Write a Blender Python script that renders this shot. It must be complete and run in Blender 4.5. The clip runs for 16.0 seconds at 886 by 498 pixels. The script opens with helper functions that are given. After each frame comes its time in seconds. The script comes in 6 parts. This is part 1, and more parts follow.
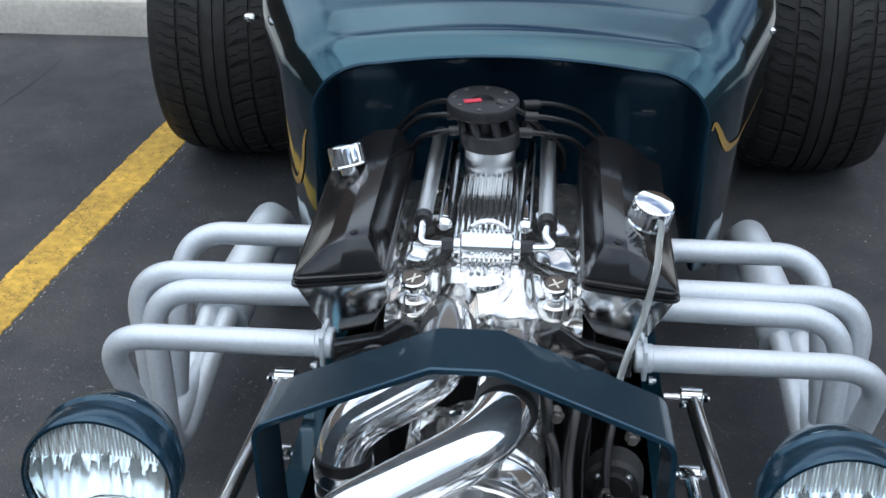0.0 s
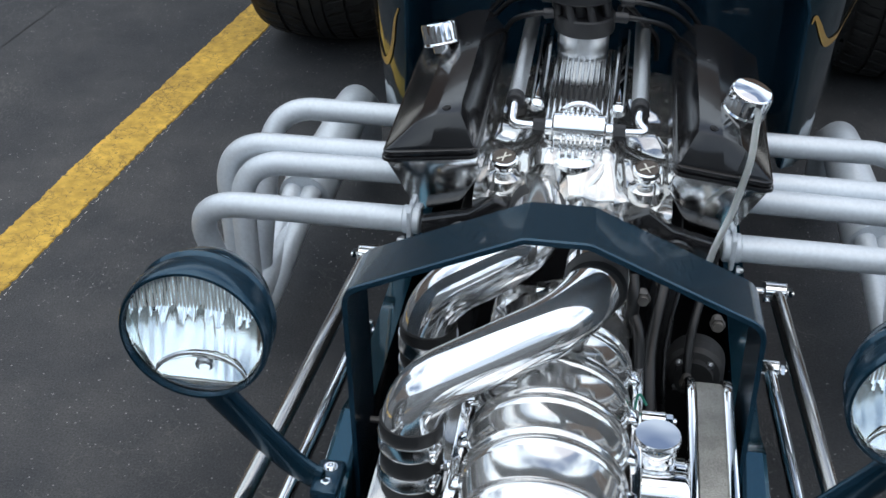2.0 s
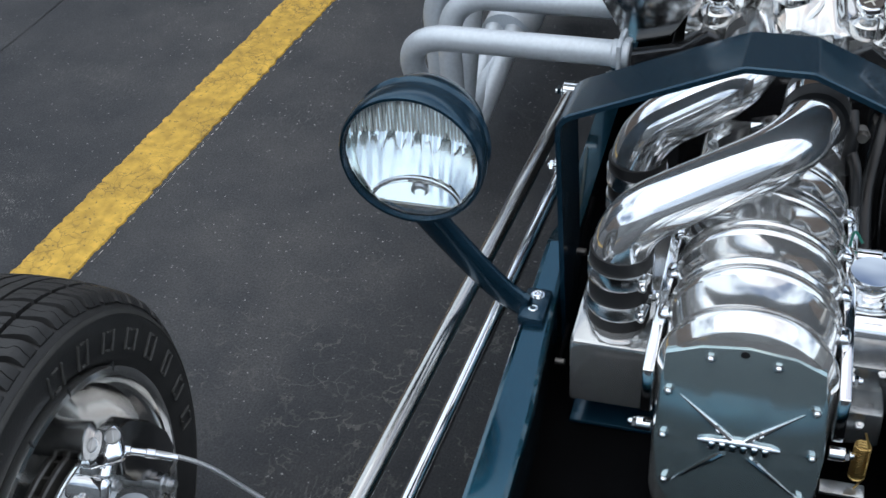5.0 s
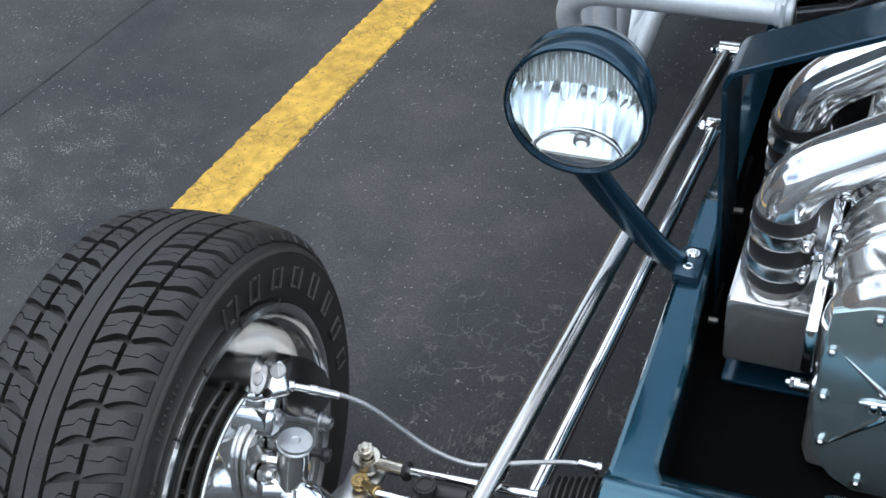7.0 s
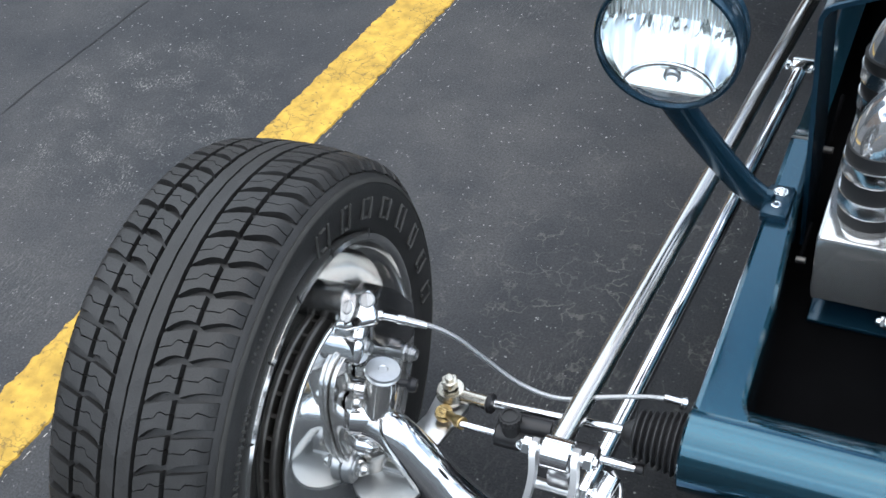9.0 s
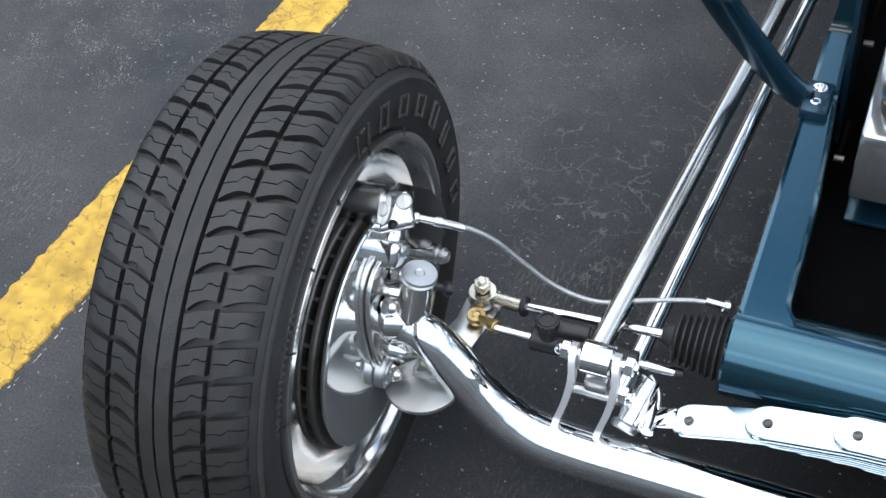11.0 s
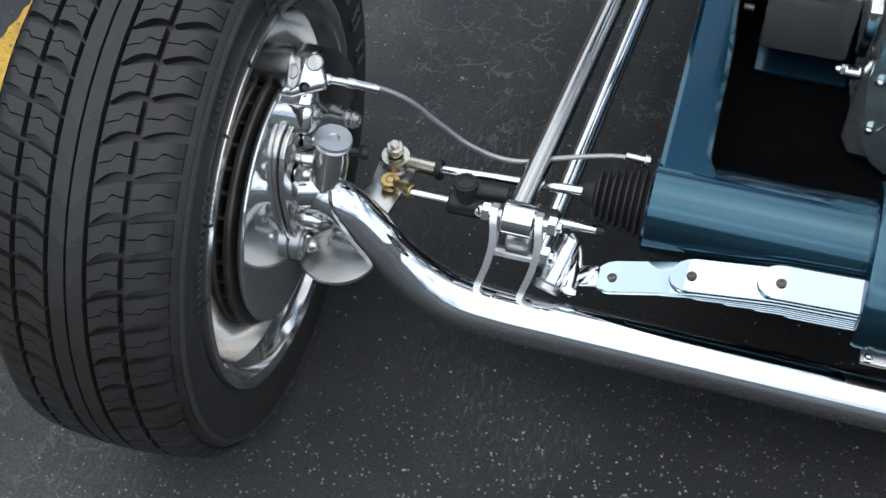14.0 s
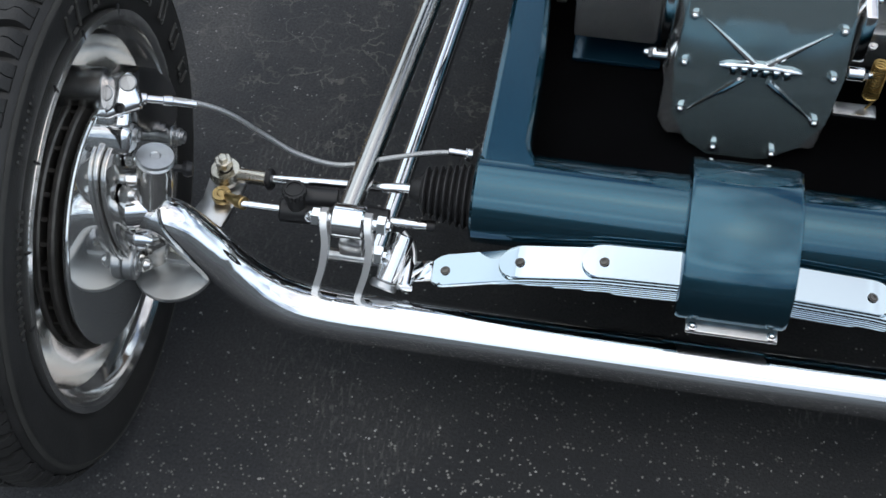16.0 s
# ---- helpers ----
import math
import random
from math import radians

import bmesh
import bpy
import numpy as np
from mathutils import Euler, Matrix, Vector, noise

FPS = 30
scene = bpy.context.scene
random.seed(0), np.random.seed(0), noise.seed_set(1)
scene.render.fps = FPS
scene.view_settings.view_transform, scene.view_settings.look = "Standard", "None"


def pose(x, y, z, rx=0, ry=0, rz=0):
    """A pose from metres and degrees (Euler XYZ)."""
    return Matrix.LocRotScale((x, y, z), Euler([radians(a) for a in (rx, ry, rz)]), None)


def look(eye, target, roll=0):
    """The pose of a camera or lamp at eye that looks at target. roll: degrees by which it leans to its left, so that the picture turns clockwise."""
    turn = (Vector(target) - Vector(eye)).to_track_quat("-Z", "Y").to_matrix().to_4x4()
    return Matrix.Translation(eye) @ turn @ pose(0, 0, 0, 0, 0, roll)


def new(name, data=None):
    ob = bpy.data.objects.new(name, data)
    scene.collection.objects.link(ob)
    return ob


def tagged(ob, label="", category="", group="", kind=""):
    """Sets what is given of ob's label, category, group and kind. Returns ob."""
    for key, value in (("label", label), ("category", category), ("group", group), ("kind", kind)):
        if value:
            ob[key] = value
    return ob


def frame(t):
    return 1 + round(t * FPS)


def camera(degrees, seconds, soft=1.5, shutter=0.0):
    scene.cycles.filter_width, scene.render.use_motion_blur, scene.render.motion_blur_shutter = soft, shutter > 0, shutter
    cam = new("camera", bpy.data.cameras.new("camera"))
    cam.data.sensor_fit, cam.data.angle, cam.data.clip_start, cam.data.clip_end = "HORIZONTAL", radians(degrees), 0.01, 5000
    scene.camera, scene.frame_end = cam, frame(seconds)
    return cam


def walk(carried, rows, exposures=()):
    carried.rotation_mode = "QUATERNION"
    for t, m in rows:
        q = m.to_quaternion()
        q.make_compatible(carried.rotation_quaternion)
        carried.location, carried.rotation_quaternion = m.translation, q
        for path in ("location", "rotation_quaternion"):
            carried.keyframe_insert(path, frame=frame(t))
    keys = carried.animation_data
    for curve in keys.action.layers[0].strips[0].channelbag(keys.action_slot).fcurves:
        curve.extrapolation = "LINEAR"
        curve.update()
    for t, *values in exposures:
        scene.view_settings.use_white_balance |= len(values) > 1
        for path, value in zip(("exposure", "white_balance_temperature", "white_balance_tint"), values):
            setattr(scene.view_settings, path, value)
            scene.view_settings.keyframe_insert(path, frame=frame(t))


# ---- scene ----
cam = camera(38.9, 16.0, soft=1.6)
PATH = [
    (0, (0.075, 0.309, 1.59), (-0.069, 2.046, 0.609), -0.1),
    (0.5, (0.072, 0.306, 1.578), (-0.093, 2.022, 0.564), 0.1),
    (1, (0.066, 0.299, 1.567), (-0.122, 1.994, 0.523), 0.2),
    (1.5, (0.052, 0.288, 1.555), (-0.157, 1.964, 0.482), 0.5),
    (2, (0.038, 0.277, 1.545), (-0.197, 1.93, 0.443), 0.7),
    (2.5, (0.031, 0.267, 1.537), (-0.241, 1.892, 0.403), 0.4),
    (3, (0.019, 0.256, 1.536), (-0.286, 1.848, 0.365), -0.1),
    (3.5, (0.014, 0.25, 1.531), (-0.332, 1.809, 0.327), -1.0),
    (4, (0.009, 0.245, 1.528), (-0.377, 1.772, 0.296), -2.0),
    (4.5, (0.006, 0.239, 1.522), (-0.428, 1.736, 0.269), -3.1),
    (5, (-0.004, 0.231, 1.521), (-0.486, 1.695, 0.247), -4.1),
    (7.5, (-0.075, 0.182, 1.509), (-0.738, 1.542, 0.201), -6.5),
    (8, (-0.081, 0.175, 1.505), (-0.767, 1.515, 0.189), -7.0),
    (8.5, (-0.088, 0.168, 1.502), (-0.788, 1.486, 0.171), -7.5),
    (9, (-0.097, 0.161, 1.498), (-0.801, 1.455, 0.146), -7.8),
    (11.5, (-0.223, 0.181, 1.465), (-0.815, 1.347, -0.048), -6.6),
    (12, (-0.243, 0.188, 1.449), (-0.817, 1.326, -0.092), -6.4),
    (12.5, (-0.267, 0.19, 1.437), (-0.807, 1.304, -0.133), -5.8),
    (13, (-0.271, 0.181, 1.432), (-0.771, 1.287, -0.158), -5.1),
    (13.5, (-0.273, 0.178, 1.43), (-0.708, 1.285, -0.178), -3.6),
    (14, (-0.261, 0.176, 1.431), (-0.639, 1.29, -0.187), -2.6),
    (14.5, (-0.238, 0.173, 1.436), (-0.576, 1.298, -0.183), -2.1),
    (15, (-0.221, 0.168, 1.438), (-0.513, 1.311, -0.177), -1.6),
    (15.5, (-0.199, 0.169, 1.442), (-0.454, 1.322, -0.172), -1.3),
    (16, (-0.183, 0.172, 1.447), (-0.4, 1.333, -0.167), -0.9),
]
EXPOSURES = [(0.0, 0.14, 6560, 10), (2.0, -0.10, 6760, 10), (3.4, -0.22, 6740, 10), (4.2, -0.28, 6720, 10), (5.0, -0.22, 6640, 10), (7.5, 0.28, 6620, 10), (8.0, 0.30, 6640, 10), (9.0, 0.54, 6700, 10), (11.5, 0.36, 6680, 10), (12.5, 0.19, 6650, 10), (14.0, -0.08, 6800, 10), (16.0, -0.30, 6850, 10)]
walk(cam, [(t, look(eye, target, roll)) for t, eye, target, roll in PATH], EXPOSURES)

# ---- world, sun, exposure ----
world = bpy.data.worlds.new("sky")
scene.world = world
world.use_nodes = True
wn, wl = world.node_tree.nodes, world.node_tree.links
wn.clear()
w_out = wn.new("ShaderNodeOutputWorld")
w_bg = wn.new("ShaderNodeBackground")
w_sky = wn.new("ShaderNodeTexSky")
w_sky.sky_type = "NISHITA"
w_sky.sun_disc = False
SUN_EL, SUN_ROT = radians(84), radians(150)
w_sky.sun_elevation, w_sky.sun_rotation = SUN_EL, SUN_ROT
w_sky.air_density, w_sky.dust_density = 1.0, 1.5
w_tc = wn.new("ShaderNodeTexCoord")
w_map = wn.new("ShaderNodeMapping")
w_map.inputs["Location"].default_value, w_map.inputs["Scale"].default_value = (3.4, 1.8, 4.6), (1.0, 1.0, 2.2)
w_noise = wn.new("ShaderNodeTexNoise")
w_noise.inputs["Scale"].default_value = 1.5
w_noise.inputs["Detail"].default_value = 3
w_ramp = wn.new("ShaderNodeValToRGB")
w_ramp.color_ramp.elements[0].position, w_ramp.color_ramp.elements[1].position = 0.36, 0.56
w_mix = wn.new("ShaderNodeMixRGB")
w_mix.inputs[2].default_value = (9.2, 10.8, 12.6, 1)
wl.new(w_tc.outputs["Generated"], w_map.inputs[0])
wl.new(w_map.outputs[0], w_noise.inputs["Vector"])
wl.new(w_noise.outputs[0], w_ramp.inputs[0])
wl.new(w_ramp.outputs[0], w_mix.inputs[0])
wl.new(w_sky.outputs[0], w_mix.inputs[1])
wl.new(w_mix.outputs[0], w_bg.inputs[0])
w_bg.inputs[1].default_value = 0.146
wl.new(w_bg.outputs[0], w_out.inputs[0])

sun = new("sun", bpy.data.lights.new("sun", "SUN"))
sun.data.energy, sun.data.angle, sun.data.color = 1.05, radians(90), (1, 0.97, 0.92)
sun.matrix_world = look((0.32, -0.05, 6.2), (0, 0.5, 0))


# ---- materials ----
def material(name, colour, rough=0.5, metal=0.0, coat=0.0, grain=0.0, grain_scale=60.0, bump=0.0, bump_scale=200.0,
             spots=0.0, spot_scale=6.0, rough_var=0.0, spec=0.5):
    m = bpy.data.materials.new(name)
    m.use_nodes = True
    nt = m.node_tree
    n, l = nt.nodes, nt.links
    b = n["Principled BSDF"]
    b.inputs["Base Color"].default_value = (*colour, 1)
    b.inputs["Roughness"].default_value = rough
    b.inputs["Metallic"].default_value = metal
    b.inputs["Coat Weight"].default_value = coat
    b.inputs["Coat Roughness"].default_value = 0.03
    b.inputs["Specular IOR Level"].default_value = spec
    tc = n.new("ShaderNodeTexCoord")

    def noise_at(scale, detail=4):
        t = n.new("ShaderNodeTexNoise")
        t.inputs["Scale"].default_value, t.inputs["Detail"].default_value = scale, detail
        l.new(tc.outputs["Object"], t.inputs["Vector"])
        return t
    src = None
    for amount, scale in ((grain, grain_scale), (spots, spot_scale)):
        if amount:
            t = noise_at(scale)
            mr = n.new("ShaderNodeMapRange")
            mr.inputs[1].default_value, mr.inputs[2].default_value = 0.3, 0.7
            mr.inputs[3].default_value, mr.inputs[4].default_value = 1 - amount, 1 + amount
            l.new(t.outputs[0], mr.inputs[0])
            mx = n.new("ShaderNodeMixRGB")
            mx.blend_type, mx.inputs[0].default_value = "MULTIPLY", 1.0
            if src:
                l.new(src, mx.inputs[1])
            else:
                mx.inputs[1].default_value = (*colour, 1)
            l.new(mr.outputs[0], mx.inputs[2])
            src = mx.outputs[0]
    if src:
        l.new(src, b.inputs["Base Color"])
    if rough_var:
        t = noise_at(9.0)
        mr = n.new("ShaderNodeMapRange")
        mr.inputs[3].default_value, mr.inputs[4].default_value = max(0, rough - rough_var), rough + rough_var
        l.new(t.outputs[0], mr.inputs[0])
        l.new(mr.outputs[0], b.inputs["Roughness"])
    if bump:
        t = noise_at(bump_scale)
        bp = n.new("ShaderNodeBump")
        bp.inputs["Strength"].default_value, bp.inputs["Distance"].default_value = bump, 0.002
        l.new(t.outputs[0], bp.inputs["Height"])
        l.new(bp.outputs[0], b.inputs["Normal"])
    return m


BOX_ALLOY = material("polished_box_alloy", (0.54, 0.54, 0.535), 0.09, 0.80, rough_var=0.03)
# blue tint in the plating stands in for reflected sky
SPRING_PLATE = material("sky_tinted_plating", (0.60, 0.70, 0.76), 0.045, 1.0, rough_var=0.015)
CHROME = material("chrome", (0.86, 0.87, 0.88), 0.035, 1.0, rough_var=0.015)
BUFFED = material("buffed_aluminium", (0.88, 0.89, 0.90), 0.09, 0.90, bump=0.006, bump_scale=18, rough_var=0.03)
CASE = material("polished_supercharger_case", (0.84, 0.835, 0.82), 0.10, 0.88, bump=0.020, bump_scale=26, rough_var=0.03)
POLISHED = material("polished_aluminium", (0.84, 0.85, 0.86), 0.10, 1.0, bump=0.008, bump_scale=14, rough_var=0.04)
CAST = material("polished_casting", (0.64, 0.64, 0.63), 0.08, 0.92, bump=0.05, bump_scale=30, rough_var=0.04)
SHIELD = material("mirror_polished_disc", (0.80, 0.82, 0.82), 0.05, 0.90, rough_var=0.02)
SATIN = material("satin_steel", (0.62, 0.63, 0.64), 0.32, 1.0, grain=0.1, rough_var=0.08)
DULL = material("polished_rim", (0.72, 0.715, 0.70), 0.10, 0.93, rough_var=0.04)
KNURL = material("knurled_aluminium", (0.85, 0.86, 0.87), 0.30, 1.0, grain=0.15, grain_scale=900, bump=0.25, bump_scale=900)
STRAP = material("plated_strap", (0.84, 0.85, 0.86), 0.22, 1.0, rough_var=0.05)
STEEL = material("stainless_tube", (0.56, 0.55, 0.53), 0.19, 1.0, rough_var=0.05)
BRUSHED = material("brushed_aluminium", (0.80, 0.81, 0.82), 0.12, 1.0, rough_var=0.06)
CERAMIC = material("ceramic_header_coating", (0.60, 0.645, 0.69), 0.38, 0.3, grain=0.06, grain_scale=150, bump=0.05, bump_scale=400, spots=0.05)
TEAL = material("teal_metallic_paint", (0.0125, 0.080, 0.122), 0.17, 0.85, coat=1.0, grain=0.15, grain_scale=900, rough_var=0.03)
BODY_PAINT = material("teal_body_lacquer", (0.0105, 0.056, 0.079), 0.11, 0.95, coat=0.8, grain=0.15, grain_scale=900)
TEAL_DARK = material("dark_teal_paint", (0.0085, 0.043, 0.074), 0.27, 0.58, coat=0.35, grain=0.12, grain_scale=900)
GOLD = material("gold_stripe_paint", (0.42, 0.25, 0.06), 0.35, 0.2, coat=0.8)
BLACK = material("black_satin_paint", (0.010, 0.010, 0.011), 0.16, 0.0, coat=0.3, grain=0.1, bump=0.010, bump_scale=500, spec=0.5, rough_var=0.04)
BLACK_MATT = material("black_casting", (0.012, 0.012, 0.013), 0.6, 0.0, bump=0.3, bump_scale=120, grain=0.3, grain_scale=20)
# near-black matt; the sheet in it carries the shade under the engine
NEAR_BLACK = material("near_black", (0.0022, 0.0022, 0.0026), 0.8, grain=0.4, grain_scale=8, spec=0.04)
PLASTIC = material("black_plastic", (0.015, 0.015, 0.017), 0.42, 0.0, bump=0.05)
RUBBER = material("tyre_rubber", (0.0235, 0.023, 0.0228), 0.50, 0.0, grain=0.22, grain_scale=25, bump=0.30, bump_scale=350, spots=0.22, spot_scale=5, spec=0.46)
RUBBER_REAR = material("rear_tyre_rubber", (0.026, 0.0255, 0.025), 0.60, 0.0, grain=0.18, grain_scale=25, bump=0.25, bump_scale=350, spec=0.3)
RUBBER_WORN = material("raised_rubber", (0.042, 0.041, 0.038), 0.6, 0.0, grain=0.15)
HOSE_RUBBER = material("hose_rubber", (0.018, 0.018, 0.019), 0.55, 0.0, bump=0.1, bump_scale=500)
DARK_HOSE = material("dark_hose_rubber", (0.008, 0.008, 0.009), 0.38, bump=0.1, bump_scale=500)
IRON = material("dark_rotor_iron", (0.15, 0.14, 0.13), 0.42, 0.8, grain=0.3, grain_scale=40)
CALIPER = material("dull_polished_caliper", (0.36, 0.36, 0.355), 0.26, 1.0, rough_var=0.06, grain=0.08)
# darkened metal; its tone carries the tyre mirrored in the caliper's side
DARK_PLATE = material("dark_polished_plate", (0.28, 0.28, 0.285), 0.2, 1.0, rough_var=0.05)
CARB_GREY = material("grey_cast_alloy", (0.30, 0.31, 0.315), 0.24, 0.80, grain=0.2, grain_scale=60, bump=0.1, bump_scale=150)
PLATED = material("bright_plated_steel", (0.80, 0.81, 0.82), 0.24, 0.55, rough_var=0.05)
DIAL = material("brown_dial", (0.085, 0.07, 0.06), 0.25, 0.6, grain=0.1)
BRASS = material("brass_plating", (0.62, 0.44, 0.20), 0.25, 1.0, rough_var=0.1)
ZINC = material("zinc_plating", (0.60, 0.57, 0.50), 0.25, 1.0, rough_var=0.08)
BRAID = material("braided_steel", (0.55, 0.56, 0.57), 0.35, 0.9, grain=0.35, grain_scale=700, bump=0.6, bump_scale=900)
RED = material("red_label", (0.55, 0.03, 0.06), 0.45)
CONCRETE = material("concrete", (0.52, 0.495, 0.45), 0.85, 0.0, grain=0.12, grain_scale=60, bump=0.4, bump_scale=90, spots=0.18, spot_scale=3)
COPPER = material("spring_brass", (0.5, 0.33, 0.12), 0.3, 1.0)
MESH = material("filter_gauze", (0.37, 0.36, 0.33), 0.5, 0.6, spots=0.2, spot_scale=22, grain=0.4, grain_scale=600, bump=0.6, bump_scale=500)


def glass(name, colour, rough=0.0, ior=1.45):
    m = bpy.data.materials.new(name)
    m.use_nodes = True
    b = m.node_tree.nodes["Principled BSDF"]
    b.inputs["Base Color"].default_value = (*colour, 1)
    b.inputs["Roughness"].default_value = rough
    b.inputs["Transmission Weight"].default_value = 1.0
    b.inputs["IOR"].default_value = ior
    return m


# opaque white, its paleness stands in for light caught in glass flutes
FLUTE = material("lit_glass_white", (0.90, 0.93, 0.94), 0.18, 0.30)
REFLECTOR = material("reflector_aluminium", (0.90, 0.95, 0.94), 0.11, 1.0)
GLASS = glass("headlight_glass", (0.975, 0.995, 1.0))
CLEAR_HOSE = glass("clear_hose_vinyl", (0.86, 0.89, 0.87), 0.3, 1.35)
CLEAR_HOSE.node_tree.nodes["Principled BSDF"].inputs["Transmission Weight"].default_value = 0.88


def asphalt():
    m = material("asphalt", (0.05, 0.05, 0.053), 0.85)
    n, l = m.node_tree.nodes, m.node_tree.links
    b = n["Principled BSDF"]
    tc = n.new("ShaderNodeTexCoord")

    def tex(kind, scale, **kw):
        t = n.new(kind)
        t.inputs["Scale"].default_value = scale
        for k, v in kw.items():
            t.inputs[k].default_value = v
        l.new(tc.outputs["Object"], t.inputs["Vector"])
        return t

    def ramp(src, stops):
        r = n.new("ShaderNodeValToRGB")
        e = r.color_ramp.elements
        e[0].position, e[0].color = stops[0][0], (*stops[0][1], 1)
        e[1].position, e[1].color = stops[-1][0], (*stops[-1][1], 1)
        l.new(src, r.inputs[0])
        return r.outputs[0]

    def mix(kind, fac, a, c):
        x = n.new("ShaderNodeMixRGB")
        x.blend_type = kind
        for i, v in ((0, fac), (1, a), (2, c)):
            if isinstance(v, (int, float)):
                x.inputs[i].default_value = v
            elif isinstance(v, tuple):
                x.inputs[i].default_value = (*v, 1)
            else:
                l.new(v, x.inputs[i])
        return x.outputs[0]
    base = ramp(tex("ShaderNodeTexNoise", 1.3, Detail=6).outputs[0], ((0.33, (0.024, 0.027, 0.032)), (0.68, (0.055, 0.0555, 0.058))))
    fine = ramp(tex("ShaderNodeTexNoise", 240, Detail=3).outputs[0], ((0.3, (0.68,) * 3), (0.7, (1.30,) * 3)))
    c = mix("MULTIPLY", 1.0, base, fine)
    c = mix("MULTIPLY", 1.0, c, ramp(tex("ShaderNodeTexNoise", 6.5, Detail=7, Roughness=0.65).outputs[0], ((0.36, (0.80, 0.81, 0.83)), (0.64, (1.24, 1.20, 1.15)))))
    # the bay's middle is painted darker, for the shade round the car's nose
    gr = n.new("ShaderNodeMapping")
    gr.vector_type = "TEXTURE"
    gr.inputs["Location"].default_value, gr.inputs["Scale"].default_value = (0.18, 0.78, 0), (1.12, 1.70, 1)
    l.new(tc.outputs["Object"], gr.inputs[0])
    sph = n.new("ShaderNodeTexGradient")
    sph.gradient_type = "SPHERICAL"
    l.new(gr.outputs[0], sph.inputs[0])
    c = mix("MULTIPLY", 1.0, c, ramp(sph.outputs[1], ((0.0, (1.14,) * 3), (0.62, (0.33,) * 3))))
    # pale stones showing through the sealer, in drifts
    stones = ramp(tex("ShaderNodeTexVoronoi", 145).outputs["Distance"], ((0.20, (1,) * 3), (0.32, (0,) * 3)))
    pick = ramp(tex("ShaderNodeTexNoise", 75, Detail=2).outputs[0], ((0.60, (0,) * 3), (0.65, (1,) * 3)))
    drift = ramp(tex("ShaderNodeTexNoise", 3.1, Detail=5, Roughness=0.6).outputs[0], ((0.42, (0.25,) * 3), (0.62, (1.0,) * 3)))
    f = mix("MULTIPLY", 1.0, mix("MULTIPLY", 1.0, stones, pick), drift)
    c = mix("MIX", f, c, (0.38, 0.375, 0.36))
    # more of them where the sealer has thinned at the head of the bay
    hb = n.new("ShaderNodeMapping")
    hb.vector_type = "TEXTURE"
    hb.inputs["Location"].default_value, hb.inputs["Scale"].default_value = (-0.15, 0.52, 0), (1.1, 0.55, 1)
    l.new(tc.outputs["Object"], hb.inputs[0])
    head = n.new("ShaderNodeTexGradient")
    head.gradient_type = "SPHERICAL"
    l.new(hb.outputs[0], head.inputs[0])
    pick_head = ramp(tex("ShaderNodeTexNoise", 62, Detail=3).outputs[0], ((0.50, (0,) * 3), (0.60, (1,) * 3)))
    f = mix("MULTIPLY", 1.0, mix("MULTIPLY", 1.0, stones, pick_head), ramp(head.outputs[1], ((0.0, (0,) * 3), (0.5, (0.75,) * 3))))
    c = mix("MIX", f, c, (0.36, 0.35, 0.32))
    # scrapes where the sealer has worn off in short strokes
    st = n.new("ShaderNodeMapping")
    st.inputs["Rotation"].default_value, st.inputs["Scale"].default_value = (0, 0, 0.9), (210, 60, 1)
    l.new(tc.outputs["Object"], st.inputs[0])
    sn = n.new("ShaderNodeTexNoise")
    sn.inputs["Scale"].default_value, sn.inputs["Detail"].default_value = 1.0, 3
    l.new(st.outputs[0], sn.inputs["Vector"])
    strokes = ramp(sn.outputs[0], ((0.52, (0,) * 3), (0.64, (1,) * 3)))
    worn = ramp(tex("ShaderNodeTexNoise", 2.7, Detail=6, Roughness=0.62).outputs[0], ((0.54, (0,) * 3), (0.72, (0.42,) * 3)))
    c = mix("MIX", mix("MULTIPLY", 1.0, strokes, worn), c, (0.21, 0.205, 0.19))
    # short pale scuffs and cracks
    warp = tex("ShaderNodeTexNoise", 7.0, Detail=6)
    vm = n.new("ShaderNodeVectorMath")
    vm.operation = "MULTIPLY_ADD"
    vm.inputs[1].default_value = (0.35, 0.35, 0.35)
    l.new(warp.outputs["Color"], vm.inputs[0])
    l.new(tc.outputs["Object"], vm.inputs[2])
    vor = n.new("ShaderNodeTexVoronoi")
    vor.feature = "DISTANCE_TO_EDGE"
    vor.inputs["Scale"].default_value = 7.5
    l.new(vm.outputs[0], vor.inputs["Vector"])
    crack = ramp(vor.outputs["Distance"], ((0.006, (1,) * 3), (0.022, (0,) * 3)))
    where = ramp(tex("ShaderNodeTexNoise", 2.3, Detail=3).outputs[0], ((0.58, (0,) * 3), (0.72, (0.35,) * 3)))
    c = mix("MIX", mix("MULTIPLY", 1.0, crack, where), c, (0.20, 0.195, 0.18))
    # one patch scraped pale, two crazed with fine cracks
    fs = n.new("ShaderNodeMapping")
    fs.inputs["Rotation"].default_value, fs.inputs["Scale"].default_value = (0, 0, 0.9), (330, 150, 1)
    l.new(tc.outputs["Object"], fs.inputs[0])
    fn = n.new("ShaderNodeTexNoise")
    fn.inputs["Scale"].default_value, fn.inputs["Detail"].default_value = 1.0, 4
    l.new(fs.outputs[0], fn.inputs["Vector"])
    scratch = ramp(fn.outputs[0], ((0.53, (0,) * 3), (0.66, (0.9,) * 3)))
    torn = ramp(tex("ShaderNodeTexNoise", 15, Detail=6, Roughness=0.65).outputs[0], ((0.48, (0,) * 3), (0.64, (1.0,) * 3)))
    craze_vor = n.new("ShaderNodeTexVoronoi")
